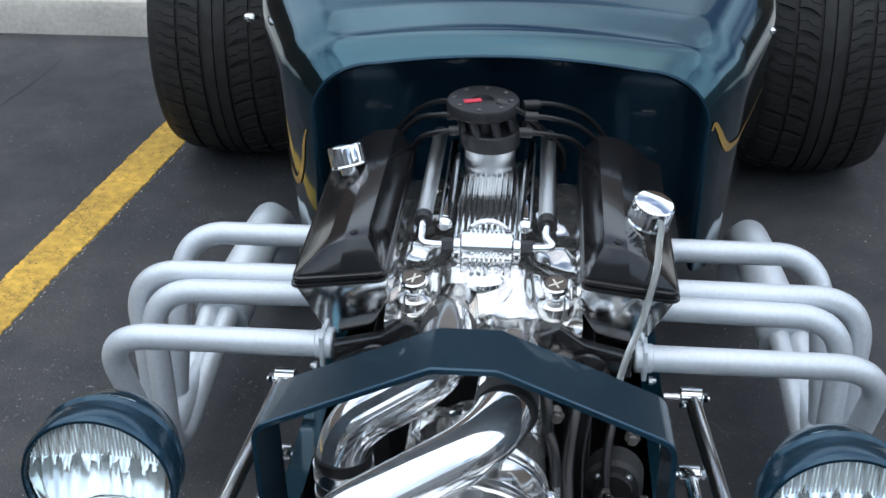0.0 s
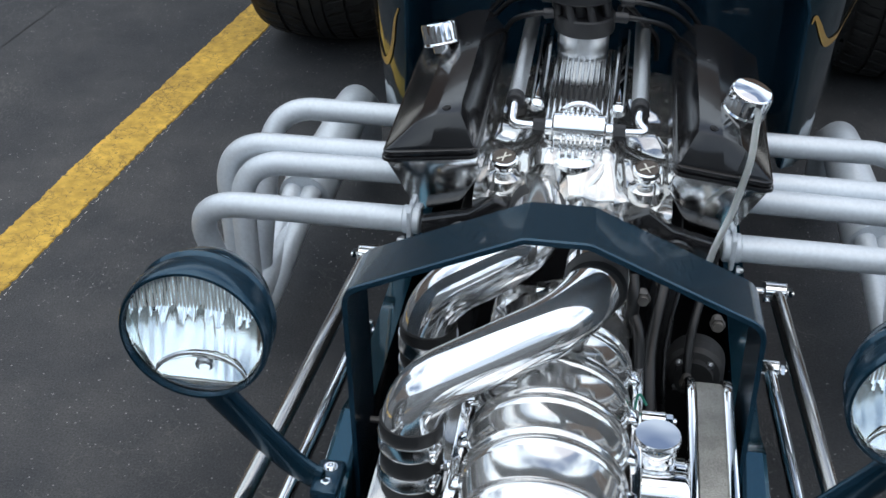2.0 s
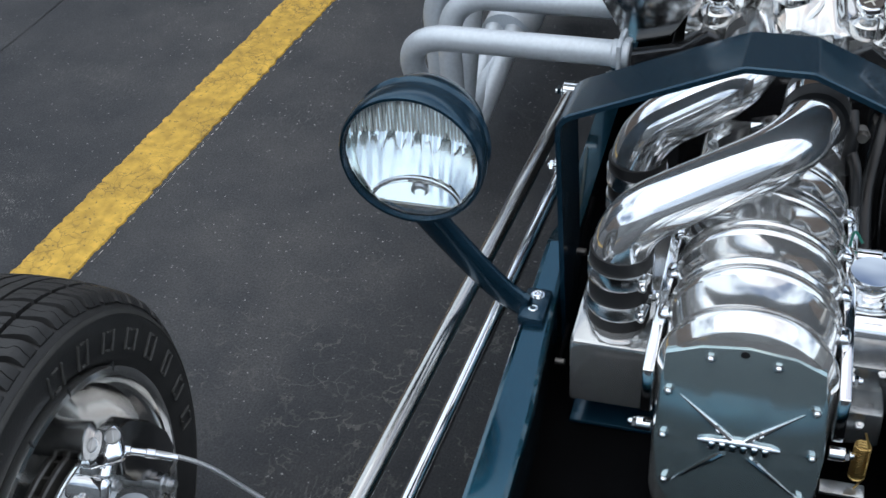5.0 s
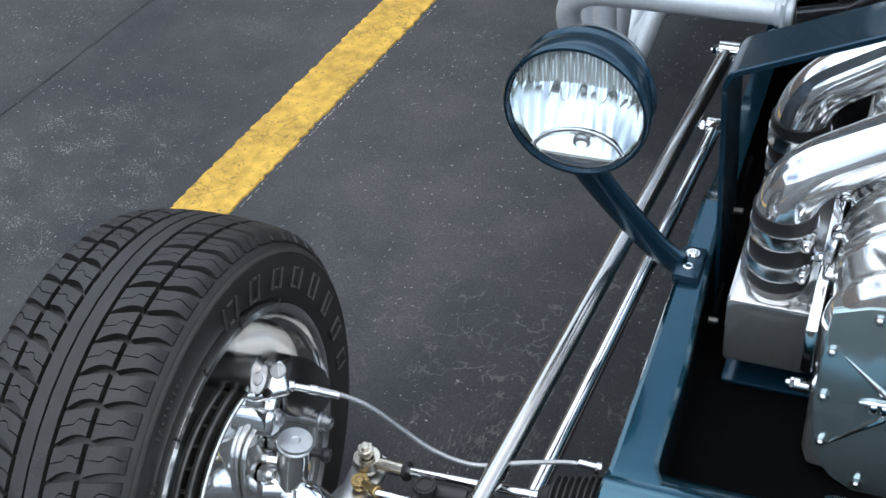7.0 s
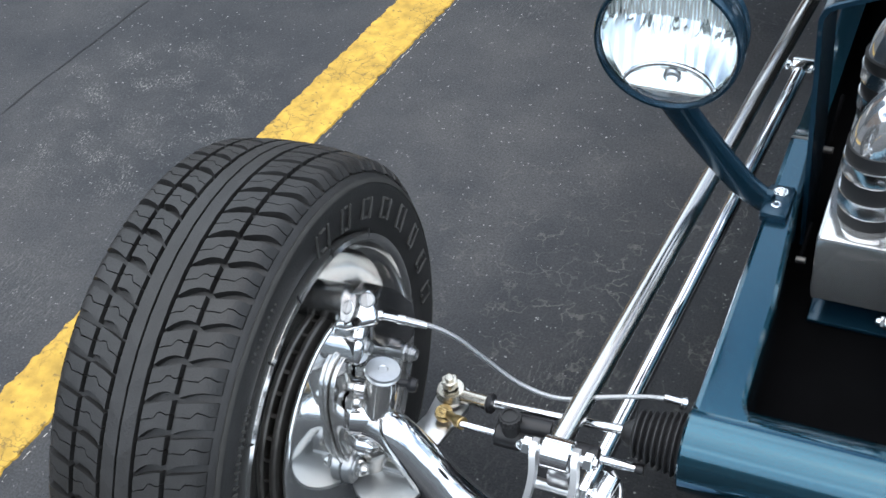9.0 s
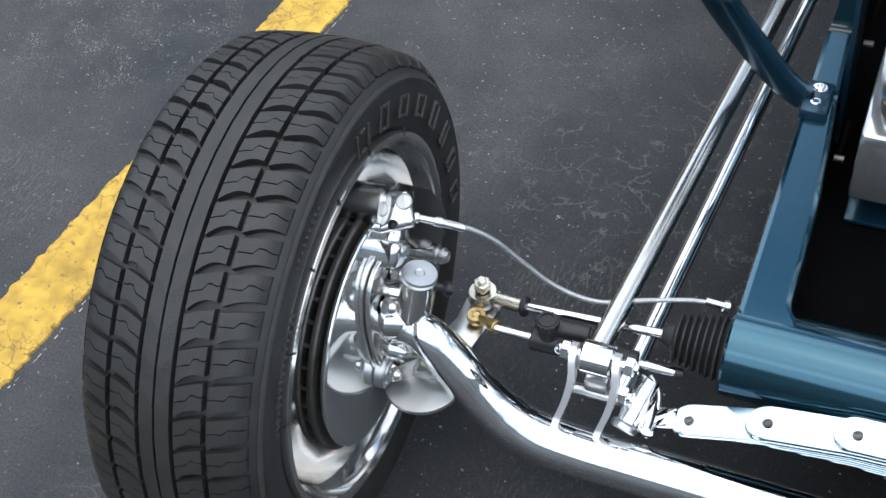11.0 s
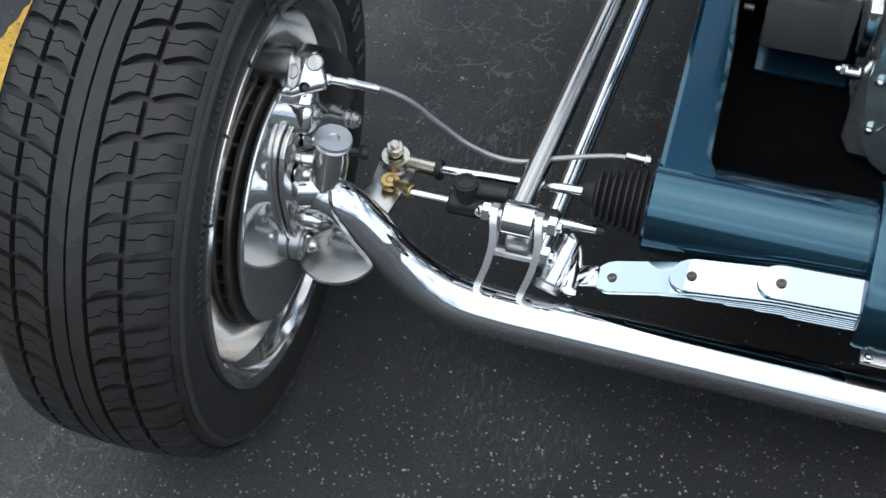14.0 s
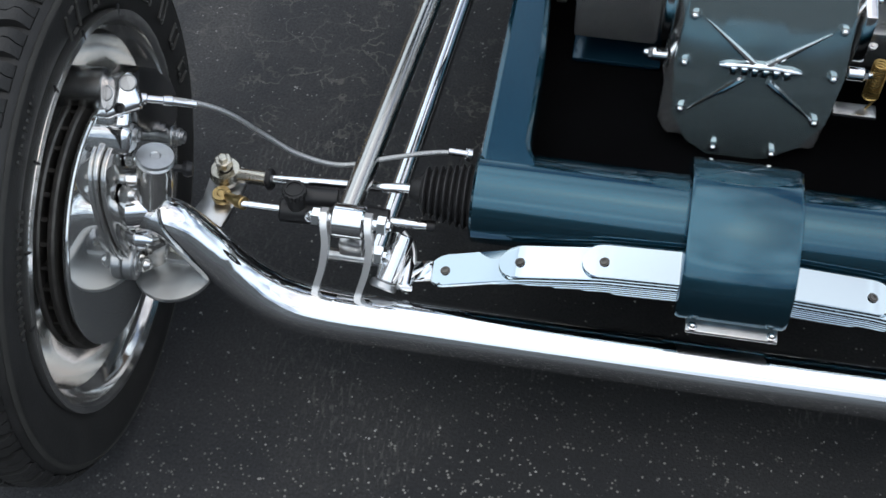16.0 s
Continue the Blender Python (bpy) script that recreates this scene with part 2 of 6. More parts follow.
    craze_vor.feature, craze_vor.inputs["Scale"].default_value = "DISTANCE_TO_EDGE", 15
    l.new(vm.outputs[0], craze_vor.inputs["Vector"])
    craze = ramp(craze_vor.outputs["Distance"], ((0.010, (1,) * 3), (0.045, (0,) * 3)))
    for loc, size, marks, tone in (((-1.64, 1.80, 0), (0.30, 0.34, 1), scratch, 0.31), ((-0.40, 1.60, 0), (0.44, 0.50, 1), craze, 0.098), ((-0.72, 1.66, 0), (0.30, 0.34, 1), craze, 0.098)):
        at = n.new("ShaderNodeMapping")
        at.vector_type = "TEXTURE"
        at.inputs["Location"].default_value, at.inputs["Scale"].default_value = loc, size
        l.new(tc.outputs["Object"], at.inputs[0])
        ball = n.new("ShaderNodeTexGradient")
        ball.gradient_type = "SPHERICAL"
        l.new(at.outputs[0], ball.inputs[0])
        soft_edge = ramp(ball.outputs[1], ((0.0, (0,) * 3), (0.40, (1,) * 3)))
        c = mix("MIX", mix("MULTIPLY", 1.0, mix("MULTIPLY", 1.0, soft_edge, torn), marks), c, (tone, tone * 0.98, tone * 0.91))
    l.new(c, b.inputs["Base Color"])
    bp = n.new("ShaderNodeBump")
    bp.inputs["Strength"].default_value, bp.inputs["Distance"].default_value = 0.7, 0.003
    l.new(tex("ShaderNodeTexNoise", 260, Detail=3).outputs[0], bp.inputs["Height"])
    l.new(bp.outputs[0], b.inputs["Normal"])
    return m


def line_paint():
    m = material("yellow_line_paint", (0.56, 0.34, 0.052), 0.7, grain=0.24, grain_scale=34, spots=0.16, spot_scale=5)
    n, l = m.node_tree.nodes, m.node_tree.links
    b = n["Principled BSDF"]
    old = b.inputs["Base Color"].links[0].from_socket
    tc = n.new("ShaderNodeTexCoord")
    warp = n.new("ShaderNodeTexNoise")
    warp.inputs["Scale"].default_value, warp.inputs["Detail"].default_value = 12, 5
    l.new(tc.outputs["Object"], warp.inputs["Vector"])
    vm = n.new("ShaderNodeVectorMath")
    vm.operation, vm.inputs[1].default_value = "MULTIPLY_ADD", (0.12, 0.12, 0.12)
    l.new(warp.outputs["Color"], vm.inputs[0])
    l.new(tc.outputs["Object"], vm.inputs[2])
    vor = n.new("ShaderNodeTexVoronoi")
    vor.feature, vor.inputs["Scale"].default_value = "DISTANCE_TO_EDGE", 32
    l.new(vm.outputs[0], vor.inputs["Vector"])
    r = n.new("ShaderNodeValToRGB")
    r.color_ramp.elements[0].position, r.color_ramp.elements[0].color = 0.006, (1, 1, 1, 1)
    r.color_ramp.elements[1].position, r.color_ramp.elements[1].color = 0.05, (0, 0, 0, 1)
    l.new(vor.outputs["Distance"], r.inputs[0])
    pick = n.new("ShaderNodeTexNoise")
    pick.inputs["Scale"].default_value, pick.inputs["Detail"].default_value = 9, 4
    l.new(tc.outputs["Object"], pick.inputs["Vector"])
    r2 = n.new("ShaderNodeValToRGB")
    r2.color_ramp.elements[0].position, r2.color_ramp.elements[1].position = 0.40, 0.58
    r2.color_ramp.elements[1].color = (0.8, 0.8, 0.8, 1)
    l.new(pick.outputs[0], r2.inputs[0])
    mm = n.new("ShaderNodeMixRGB")
    mm.blend_type, mm.inputs[0].default_value = "MULTIPLY", 1
    l.new(r.outputs[0], mm.inputs[1])
    l.new(r2.outputs[0], mm.inputs[2])
    mx = n.new("ShaderNodeMixRGB")
    l.new(mm.outputs[0], mx.inputs[0])
    l.new(old, mx.inputs[1])
    mx.inputs[2].default_value = (0.16, 0.10, 0.03, 1)
    # small pits down to the tar
    pit = n.new("ShaderNodeTexNoise")
    pit.inputs["Scale"].default_value, pit.inputs["Detail"].default_value = 95, 3
    l.new(tc.outputs["Object"], pit.inputs["Vector"])
    r3 = n.new("ShaderNodeValToRGB")
    r3.color_ramp.elements[0].position, r3.color_ramp.elements[1].position = 0.63, 0.70
    r3.color_ramp.elements[1].color = (0.75, 0.75, 0.75, 1)
    l.new(pit.outputs[0], r3.inputs[0])
    mp = n.new("ShaderNodeMixRGB")
    l.new(r3.outputs[0], mp.inputs[0])
    l.new(mx.outputs[0], mp.inputs[1])
    mp.inputs[2].default_value = (0.10, 0.075, 0.035, 1)
    l.new(mp.outputs[0], b.inputs["Base Color"])
    bp = n.new("ShaderNodeBump")
    bp.inputs["Strength"].default_value, bp.inputs["Distance"].default_value = 0.8, 0.004
    nz = n.new("ShaderNodeTexNoise")
    nz.inputs["Scale"].default_value = 60
    l.new(tc.outputs["Object"], nz.inputs["Vector"])
    l.new(nz.outputs[0], bp.inputs["Height"])
    l.new(bp.outputs[0], b.inputs["Normal"])
    return m


ASPHALT, YELLOW = asphalt(), line_paint()

# ---- mesh helpers ----
FLIP = False


def part(name, bm, mat, parent=None, label="", sharp=32):
    """One mesh object from a bmesh, under its parent. FLIP mirrors it to the other side of the car."""
    if FLIP:
        bm.transform(Matrix.Diagonal((-1, 1, 1, 1)))
        bmesh.ops.reverse_faces(bm, faces=bm.faces[:])
    lim = radians(sharp)
    for f in bm.faces:
        f.smooth = True
    for e in bm.edges:
        if len(e.link_faces) == 2 and e.calc_face_angle(0) > lim:
            e.smooth = False
    me = bpy.data.meshes.new(name)
    bm.to_mesh(me)
    bm.free()
    me.materials.append(mat)
    ob = new(name, me)
    ob.parent = parent
    if label:
        ob["label"] = label
    return ob


def aim(p, way):
    """A pose at p whose z points along way."""
    return Matrix.Translation(p) @ Vector(way).to_track_quat("Z", "Y").to_matrix().to_4x4()


def merge(*bms):
    out = bmesh.new()
    for b in bms:
        me = bpy.data.meshes.new("tmp")
        b.to_mesh(me)
        out.from_mesh(me)
        bpy.data.meshes.remove(me)
        b.free()
    return out


def lathe(profile, m=None, seg=32, closed=False):
    """A turned body from (radius, height) pairs round local z."""
    bm = bmesh.new()
    rings = []
    for r, h in profile:
        if r < 1e-6:
            rings.append([bm.verts.new((0, 0, h))])
        else:
            rings.append([bm.verts.new((r * math.cos(2 * math.pi * i / seg), r * math.sin(2 * math.pi * i / seg), h)) for i in range(seg)])
    pairs = list(zip(rings, rings[1:]))
    if closed:
        pairs.append((rings[-1], rings[0]))
    for a, b in pairs:
        for i in range(seg):
            j = (i + 1) % seg
            if len(a) == 1 and len(b) == 1:
                continue
            if len(a) == 1:
                bm.faces.new((a[0], b[j], b[i]))
            elif len(b) == 1:
                bm.faces.new((a[i], a[j], b[0]))
            else:
                bm.faces.new((a[i], a[j], b[j], b[i]))
    bmesh.ops.recalc_face_normals(bm, faces=bm.faces[:])
    if m is not None:
        bm.transform(m)
    return bm


def rod(p0, p1, r, seg=20, bev=0.12, r1=None):
    """A cylinder with softened rims from p0 to p1."""
    p0, p1 = Vector(p0), Vector(p1)
    d, h = p1 - p0, (p1 - p0).length
    q = r if r1 is None else r1
    b = min(bev * r, h * 0.3)
    return lathe([(0, 0), (r - b, 0), (r, b), (q, h - b), (q - b, h), (0, h)], aim(p0, d), seg)


def box(c, s, bev=0.003, m=None, seg=2):
    bm = bmesh.new()
    bmesh.ops.create_cube(bm, size=1.0)
    bm.transform(Matrix.Diagonal((*s, 1)))
    if bev:
        bmesh.ops.bevel(bm, geom=bm.edges[:], offset=min(bev, min(s) * 0.45), segments=seg, affect="EDGES", profile=0.5)
    bm.transform(Matrix.Translation(c) if m is None else Matrix.Translation(c) @ m)
    return bm


def prism(poly, depth, m=None, bev=0.002):
    """A flat outline in local xy, made depth thick along local z."""
    bm = bmesh.new()
    lo = [bm.verts.new((x, y, 0)) for x, y in poly]
    hi = [bm.verts.new((x, y, depth)) for x, y in poly]
    bm.faces.new(lo[::-1]), bm.faces.new(hi)
    n = len(poly)
    for i in range(n):
        bm.faces.new((lo[i], lo[(i + 1) % n], hi[(i + 1) % n], hi[i]))
    bmesh.ops.recalc_face_normals(bm, faces=bm.faces[:])
    if bev:
        rim = [e for e in bm.edges if abs(e.verts[0].co.z - e.verts[1].co.z) < 1e-9]
        bmesh.ops.bevel(bm, geom=rim, offset=bev, segments=2, affect="EDGES", profile=0.5)
    if m is not None:
        bm.transform(m)
    return bm


def fillet(pts, radius, n=8):
    """A polyline whose corners are rounded; radius: one, or one for each corner."""
    pts = [Vector(p) for p in pts]
    rs = [radius] * len(pts) if isinstance(radius, (int, float)) else [0, *radius, 0]
    out = [pts[0]]
    for i in range(1, len(pts) - 1):
        a, p, b = pts[i - 1], pts[i], pts[i + 1]
        u, v = (a - p).normalized(), (b - p).normalized()
        d = min(rs[i], (a - p).length * 0.5, (b - p).length * 0.5)
        s, e = p + u * d, p + v * d
        for k in range(n + 1):
            t = k / n
            out.append((1 - t) ** 2 * s + 2 * t * (1 - t) * (p * 0.85 + (s + e) * 0.075) + t * t * e)
    out.append(pts[-1])
    return out


def spline(pts, n=8):
    """Points along a smooth curve through pts."""
    p = [Vector(q) for q in pts]
    p = [2 * p[0] - p[1], *p, 2 * p[-1] - p[-2]]
    out = []
    for i in range(1, len(p) - 2):
        for k in range(n):
            t = k / n
            a, b, c, d = p[i - 1], p[i], p[i + 1], p[i + 2]
            out.append(0.5 * (2 * b + (c - a) * t + (2 * a - 5 * b + 4 * c - d) * t * t + (3 * b - a - 3 * c + d) * t ** 3))
    out.append(p[-2])
    return out


def sweep(path, r, seg=18, caps=True, flat=1.0, up=(0, 0, 1)):
    """A tube along path; r: one radius or one for each point; flat: squeezes it across its second axis."""
    path = [Vector(p) for p in path]
    n = len(path)
    rs = [r] * n if isinstance(r, (int, float)) else r
    bm = bmesh.new()
    rings, side = [], None
    for i in range(n):
        t = (path[min(i + 1, n - 1)] - path[max(i - 1, 0)]).normalized()
        if side is None:
            side = t.cross(Vector(up))
            if side.length < 1e-3:
                side = t.cross(Vector((0, 1, 0)))
        side = (side - t * side.dot(t)).normalized()
        over = t.cross(side)
        rings.append([bm.verts.new(path[i] + rs[i] * (math.cos(a) * side + flat * math.sin(a) * over))
                      for a in (2 * math.pi * k / seg for k in range(seg))])
    for a, b in zip(rings, rings[1:]):
        for i in range(seg):
            j = (i + 1) % seg
            bm.faces.new((a[i], a[j], b[j], b[i]))
    if caps:
        bm.faces.new(rings[0][::-1]), bm.faces.new(rings[-1])
    bmesh.ops.recalc_face_normals(bm, faces=bm.faces[:])
    return bm


def skin(sections, closed=False, caps=False):
    """A surface through rows of points."""
    bm = bmesh.new()
    rows = [[bm.verts.new(p) for p in s] for s in sections]
    for a, b in zip(rows, rows[1:]):
        k = len(a)
        for i in range(k if closed else k - 1):
            j = (i + 1) % k
            bm.faces.new((a[i], a[j], b[j], b[i]))
    if caps:
        bm.faces.new(rows[0][::-1]), bm.faces.new(rows[-1])
    bmesh.ops.recalc_face_normals(bm, faces=bm.faces[:])
    return bm


def nut(p, way, r=0.007, h=0.007, dome=True):
    """A hexagon nut or bolt head, with a rounded end."""
    bm = lathe([(0, 0), (r, 0), (r, h * 0.9), (r * 0.85, h), (0, h)], None, 6)
    if dome:
        bm = merge(bm, lathe([(r * 0.72, h * 0.9), (r * 0.70, h * 1.3), (r * 0.5, h * 1.75), (r * 0.2, h * 1.95), (0, h * 2)], None, 12))
    else:
        bm = merge(bm, lathe([(r * 0.5, h * 0.9), (r * 0.5, h * 1.4), (r * 0.4, h * 1.5), (0, h * 1.5)], None, 10))
    bm.transform(aim(p, way))
    return bm


def hexbolt(p, way, r=0.006, h=0.006):
    """A socket-headed bolt on a washer."""
    bm = merge(lathe([(0, 0), (r * 1.35, 0), (r * 1.35, h * 0.25), (0, h * 0.25)], None, 16),
               lathe([(0, 0), (r, 0.0), (r, h * 0.9), (r * 0.88, h), (r * 0.55, h), (r * 0.5, h * 0.5), (0, h * 0.5)], None, 16))
    bm.transform(aim(p, way))
    return bm


# ---- setting ----
def sheet(name, pts, mat, label, category="", z=0.0):
    bm = bmesh.new()
    bm.faces.new([bm.verts.new((x, y, z)) for x, y in pts])
    ob = part(name, bm, mat, None)
    return tagged(ob, label, category or name, kind="structure")


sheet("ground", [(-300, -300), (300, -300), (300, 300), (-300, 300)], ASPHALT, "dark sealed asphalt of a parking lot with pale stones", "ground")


def line_x(y):
    """The line's edge, which wanders a little along its length."""
    return float(np.interp(y, [-3, 0.9, 1.8, 2.85, 3.9, 4.6], [-1.875, -1.461, -1.368, -1.240, -1.094, -0.990]))


def parking_line():
    """A painted strip with an uneven edge, 3 mm proud of the asphalt."""
    rng = random.Random(3)
    bm = bmesh.new()
    rows = []
    n = 1500
    for i in range(n + 1):
        y = -3.0 + 7.58 * i / n
        x = line_x(y)
        a, b = (0.002 * noise.noise((y * 9, k, 0)) + 0.0045 * noise.noise((y * 70, k, 5)) + rng.uniform(-0.001, 0.001) for k in (1.5, 7.5))
        rows.append([bm.verts.new((x + a, y, 0.0)), bm.verts.new((x + a + 0.002, y, 0.003)),
                     bm.verts.new((x + 0.122 + b, y, 0.003)), bm.verts.new((x + 0.124 + b, y, 0.0))])
    for p, q in zip(rows, rows[1:]):
        for k in range(3):
            bm.faces.new((p[k], p[k + 1], q[k + 1], q[k]))
    bmesh.ops.recalc_face_normals(bm, faces=bm.faces[:])
    tagged(part("parking_line", bm, YELLOW), "worn and crazed yellow parking line painted on asphalt", "road marking", kind="structure")


parking_line()


def line_ghost():
    """A broken pale edge of an older coat, beside the line."""
    rng = random.Random(8)
    bm = bmesh.new()
    y = 0.9
    while y < 4.4:
        step = rng.uniform(0.003, 0.016)
        w = rng.uniform(0.0008, 0.0028)
        x = line_x(y) + 0.134 + rng.uniform(-0.003, 0.003)
        bm.faces.new([bm.verts.new(p) for p in ((x, y, 0.002), (x + w, y + 0.001, 0.002), (x + w * 0.8 + 0.134 * step, y + step, 0.002), (x + 0.134 * step, y + step - 0.001, 0.002))])
        y += step + rng.choice((0.001, 0.004, 0.01, 0.03))
    tagged(part("old_line_edge", bm, CONCRETE), "broken pale edge of an older painted line", "road marking", kind="structure")


def joint_crack():
    """A thin dark crack between two passes of sealer."""
    rng = random.Random(5)
    bm = bmesh.new()
    rows = []
    for i in range(90):
        y = 1.2 + 3.2 * i / 89
        x = -2.16 + 0.125 * y + 0.012 * noise.noise((y * 3, 2, 0)) + rng.uniform(-0.002, 0.002)
        w = 0.0008 + 0.0035 * max(0, noise.noise((y * 11, 9, 0)) + 0.2)
        rows.append([bm.verts.new((x - w, y, 0.0015)), bm.verts.new((x + w, y, 0.0015))])
    for a, b in zip(rows, rows[1:]):
        bm.faces.new((a[0], a[1], b[1], b[0]))
    tagged(part("crack", bm, BLACK_MATT), "thin dark crack across the asphalt", "crack", kind="structure")


line_ghost()
joint_crack()


def kerb():
    prof = [(4.63, -0.02), (4.635, 0.10), (4.65, 0.125), (4.67, 0.13), (4.80, 0.13), (4.80, -0.02)]
    for i in range(-6, 6):
        x0, x1 = i * 3.0 + 0.004, i * 3.0 + 2.996
        bm = skin([[(x, y, z) for y, z in prof] for x in (x0, x1)], caps=False)
        tagged(part("kerb", bm, CONCRETE), "pale weathered concrete kerb along the parking lot", "kerb", "kerb stones", kind="structure")
    sheet("pavement", [(-18, 4.80), (18, 4.80), (18, 7.5), (-18, 7.5)], CONCRETE, "pale concrete pavement behind the kerb", "pavement", 0.126)


kerb()


def surround(name, x0, x1, y0, y1, h, mat, label):
    bm = box(((x0 + x1) / 2, (y0 + y1) / 2, h / 2), (abs(x1 - x0), abs(y1 - y0), h), 0.0)
    tagged(part(name, bm, mat), label, "building", kind="structure")


BRICK = material("brown_brick", (0.12, 0.078, 0.055), 0.9, grain=0.3, grain_scale=6, bump=0.4, bump_scale=8, spots=0.15, spot_scale=0.6)
DARK_WALL = material("grey_stucco", (0.27, 0.28, 0.28), 0.8, grain=0.3, grain_scale=1.5, spots=0.3, spot_scale=0.3)
surround("wall_north", -16, 18, 14.0, 14.4, 7.0, BRICK, "plain brown brick building wall beyond the kerb")
# unseen wall, added for what paint and chrome mirror on this side
surround("reflection_wall_east", 17.0, 17.4, -14, 13.6, 4.0, DARK_WALL, "unseen grey wall added for reflections at the side")
# unseen wall, added to hold back low sky light from the front
surround("sky_block_south", -15.0, 17.0, -12.4, -12.0, 5.6, DARK_WALL, "unseen grey wall added to block low sky from the front")
surround("wall_west", -15.4, -15.0, -12, 13.6, 6.0, BRICK, "plain brown brick building wall beside the lot")

# ---- the car ----
car = new("car")
tagged(car, "teal hot rod with exposed polished engine, parked on asphalt", "car")

# frame
RAIL = [(1.134, 0.2895), (1.152, 0.2893), (1.168, 0.289), (1.182, 0.2887), (1.35, 0.287), (1.57, 0.286), (1.70, 0.290), (1.78, 0.258), (2.2, 0.245), (2.75, 0.245)]


def frame_parts():
    tube = lathe([(0, -0.321), (0.0555, -0.321), (0.0585, -0.318), (0.0585, 0.318), (0.0555, 0.321), (0, 0.321)], aim((0, 1.134, 0.232), (1, 0, 0)), 48)
    cross = part("front_crossmember", tube, TEAL, car, "teal painted round tube across the nose")
    global FLIP
    for FLIP in (False, True):
        secs = []
        for y, z in RAIL[:7]:
            x0, h = -0.3195, 0.10
            x1 = float(np.interp(y, [1.134, 1.152, 1.168, 1.182, 1.35, 1.57, 1.70], [-0.238, -0.246, -0.2555, -0.2595, -0.2615, -0.2755, -0.280]))
            b = 0.008
            secs.append([(x0, y, z - h + b), (x0, y, z - b), (x0 + b * 0.3, y, z - b * 0.3), (x0 + b, y, z), (x1 - b, y, z), (x1 - b * 0.3, y, z - b * 0.3),
                         (x1, y, z - b), (x1, y, z - h + b), (x1 - b, y, z - h), (x0 + b, y, z - h)])
        part("frame_rail", skin(secs, closed=True, caps=True), TEAL, car, sharp=15)
        rear = [[(-0.317, y, z - 0.09), (-0.317, y, z), (-0.281, y, z), (-0.281, y, z - 0.09)] for y, z in RAIL[6:]]
        part("rear_rail", skin(rear, closed=True, caps=True), TEAL, car)
    FLIP = False
    # hoop over the supercharger
    out = [(-0.272, 0.18), (-0.284, 0.588), (-0.048, 0.694), (0.037, 0.694), (0.268, 0.592), (0.272, 0.18)]
    mid = fillet([(x, 0, z) for x, z in out], [0.020, 0.005, 0.005, 0.020], 4)
    secs = []
    for i, p in enumerate(mid):
        t = (mid[min(i + 1, len(mid) - 1)] - mid[max(i - 1, 0)]).normalized()
        nrm = Vector((-t.z, 0, t.x))
        a, b = p, p - nrm * 0.007
        back = 0.125
        dz = -0.019
        secs.append([(a.x, 1.590, a.z), (a.x, 1.593, a.z + 0.0015), (a.x, 1.590 + back, a.z + dz), (b.x, 1.590 + back, b.z + dz), (b.x, 1.590, b.z)])
    part("hoop", skin(secs, closed=True, caps=True), TEAL_DARK, car, "flat painted strap bent over the supercharger", sharp=15)
    # added sheet, its black stands in for shade below the engine
    part("shade_sheet", box((0, 1.95, 0.165), (0.575, 1.52, 0.006), 0.002), NEAR_BLACK, car, "near-black sheet in place of shade under the engine")


frame_parts()


# body
def body_half(y):
    """Half width low and high, lowest and highest z, corner radius of the body's section at y."""
    ys = [2.50, 2.512, 2.53, 2.548, 2.566, 2.60, 2.63, 2.66, 2.80, 3.2, 3.8, 4.3]
    tab = [(0.376, 0.378, 0.325, 0.768, 0.13), (0.386, 0.389, 0.322, 0.776, 0.132), (0.398, 0.404, 0.315, 0.790, 0.135), (0.4065, 0.417, 0.314, 0.7975, 0.136), (0.414, 0.429, 0.312, 0.8008, 0.137), (0.428, 0.452, 0.31, 0.812, 0.14), (0.435, 0.464, 0.309, 0.8222, 0.1415), (0.441, 0.476, 0.3085, 0.8302, 0.143), (0.470, 0.532, 0.305, 0.872, 0.15),
           (0.52, 0.595, 0.30, 0.95, 0.15), (0.54, 0.60, 0.30, 1.0, 0.16), (0.52, 0.58, 0.30, 1.0, 0.16)]
    return [float(np.interp(y, ys, col)) for col in zip(*tab)]


def body_section(y, shrink=0.0, n=9):
    lo, hi, zb, zt, rc = body_half(y)
    lo, hi, zt, rc = lo - shrink, hi - shrink, zt - shrink, rc - shrink * 0.5
    half = [(lo + (hi - lo) * (k / 5) ** 0.8, zb + (zt - rc - zb) * k / 5) for k in range(6)]
    half += [(hi - rc + rc * math.cos(a), zt - rc + (rc - 0.02) * math.sin(a)) for a in (math.pi / 2 * k / n for k in range(1, n + 1))]
    x1 = hi - rc
    half += [(x1 * (1 - k / 5), zt - 0.02 * (1 - k / 5) ** 2) for k in range(1, 6)]
    return [(x + 0.018, y, z) for x, z in half] + [(-x + 0.018, y, z) for x, z in half[-2::-1]]


def body_x(y, z):
    s = [(p[0] - 0.018, p[1], p[2]) for p in body_section(y) if p[0] >= 0.018]
    for a, b in zip(s, s[1:]):
        if a[2] <= z <= b[2]:
            return a[0] + (b[0] - a[0]) * (z - a[2]) / (b[2] - a[2])
    return s[0][0]


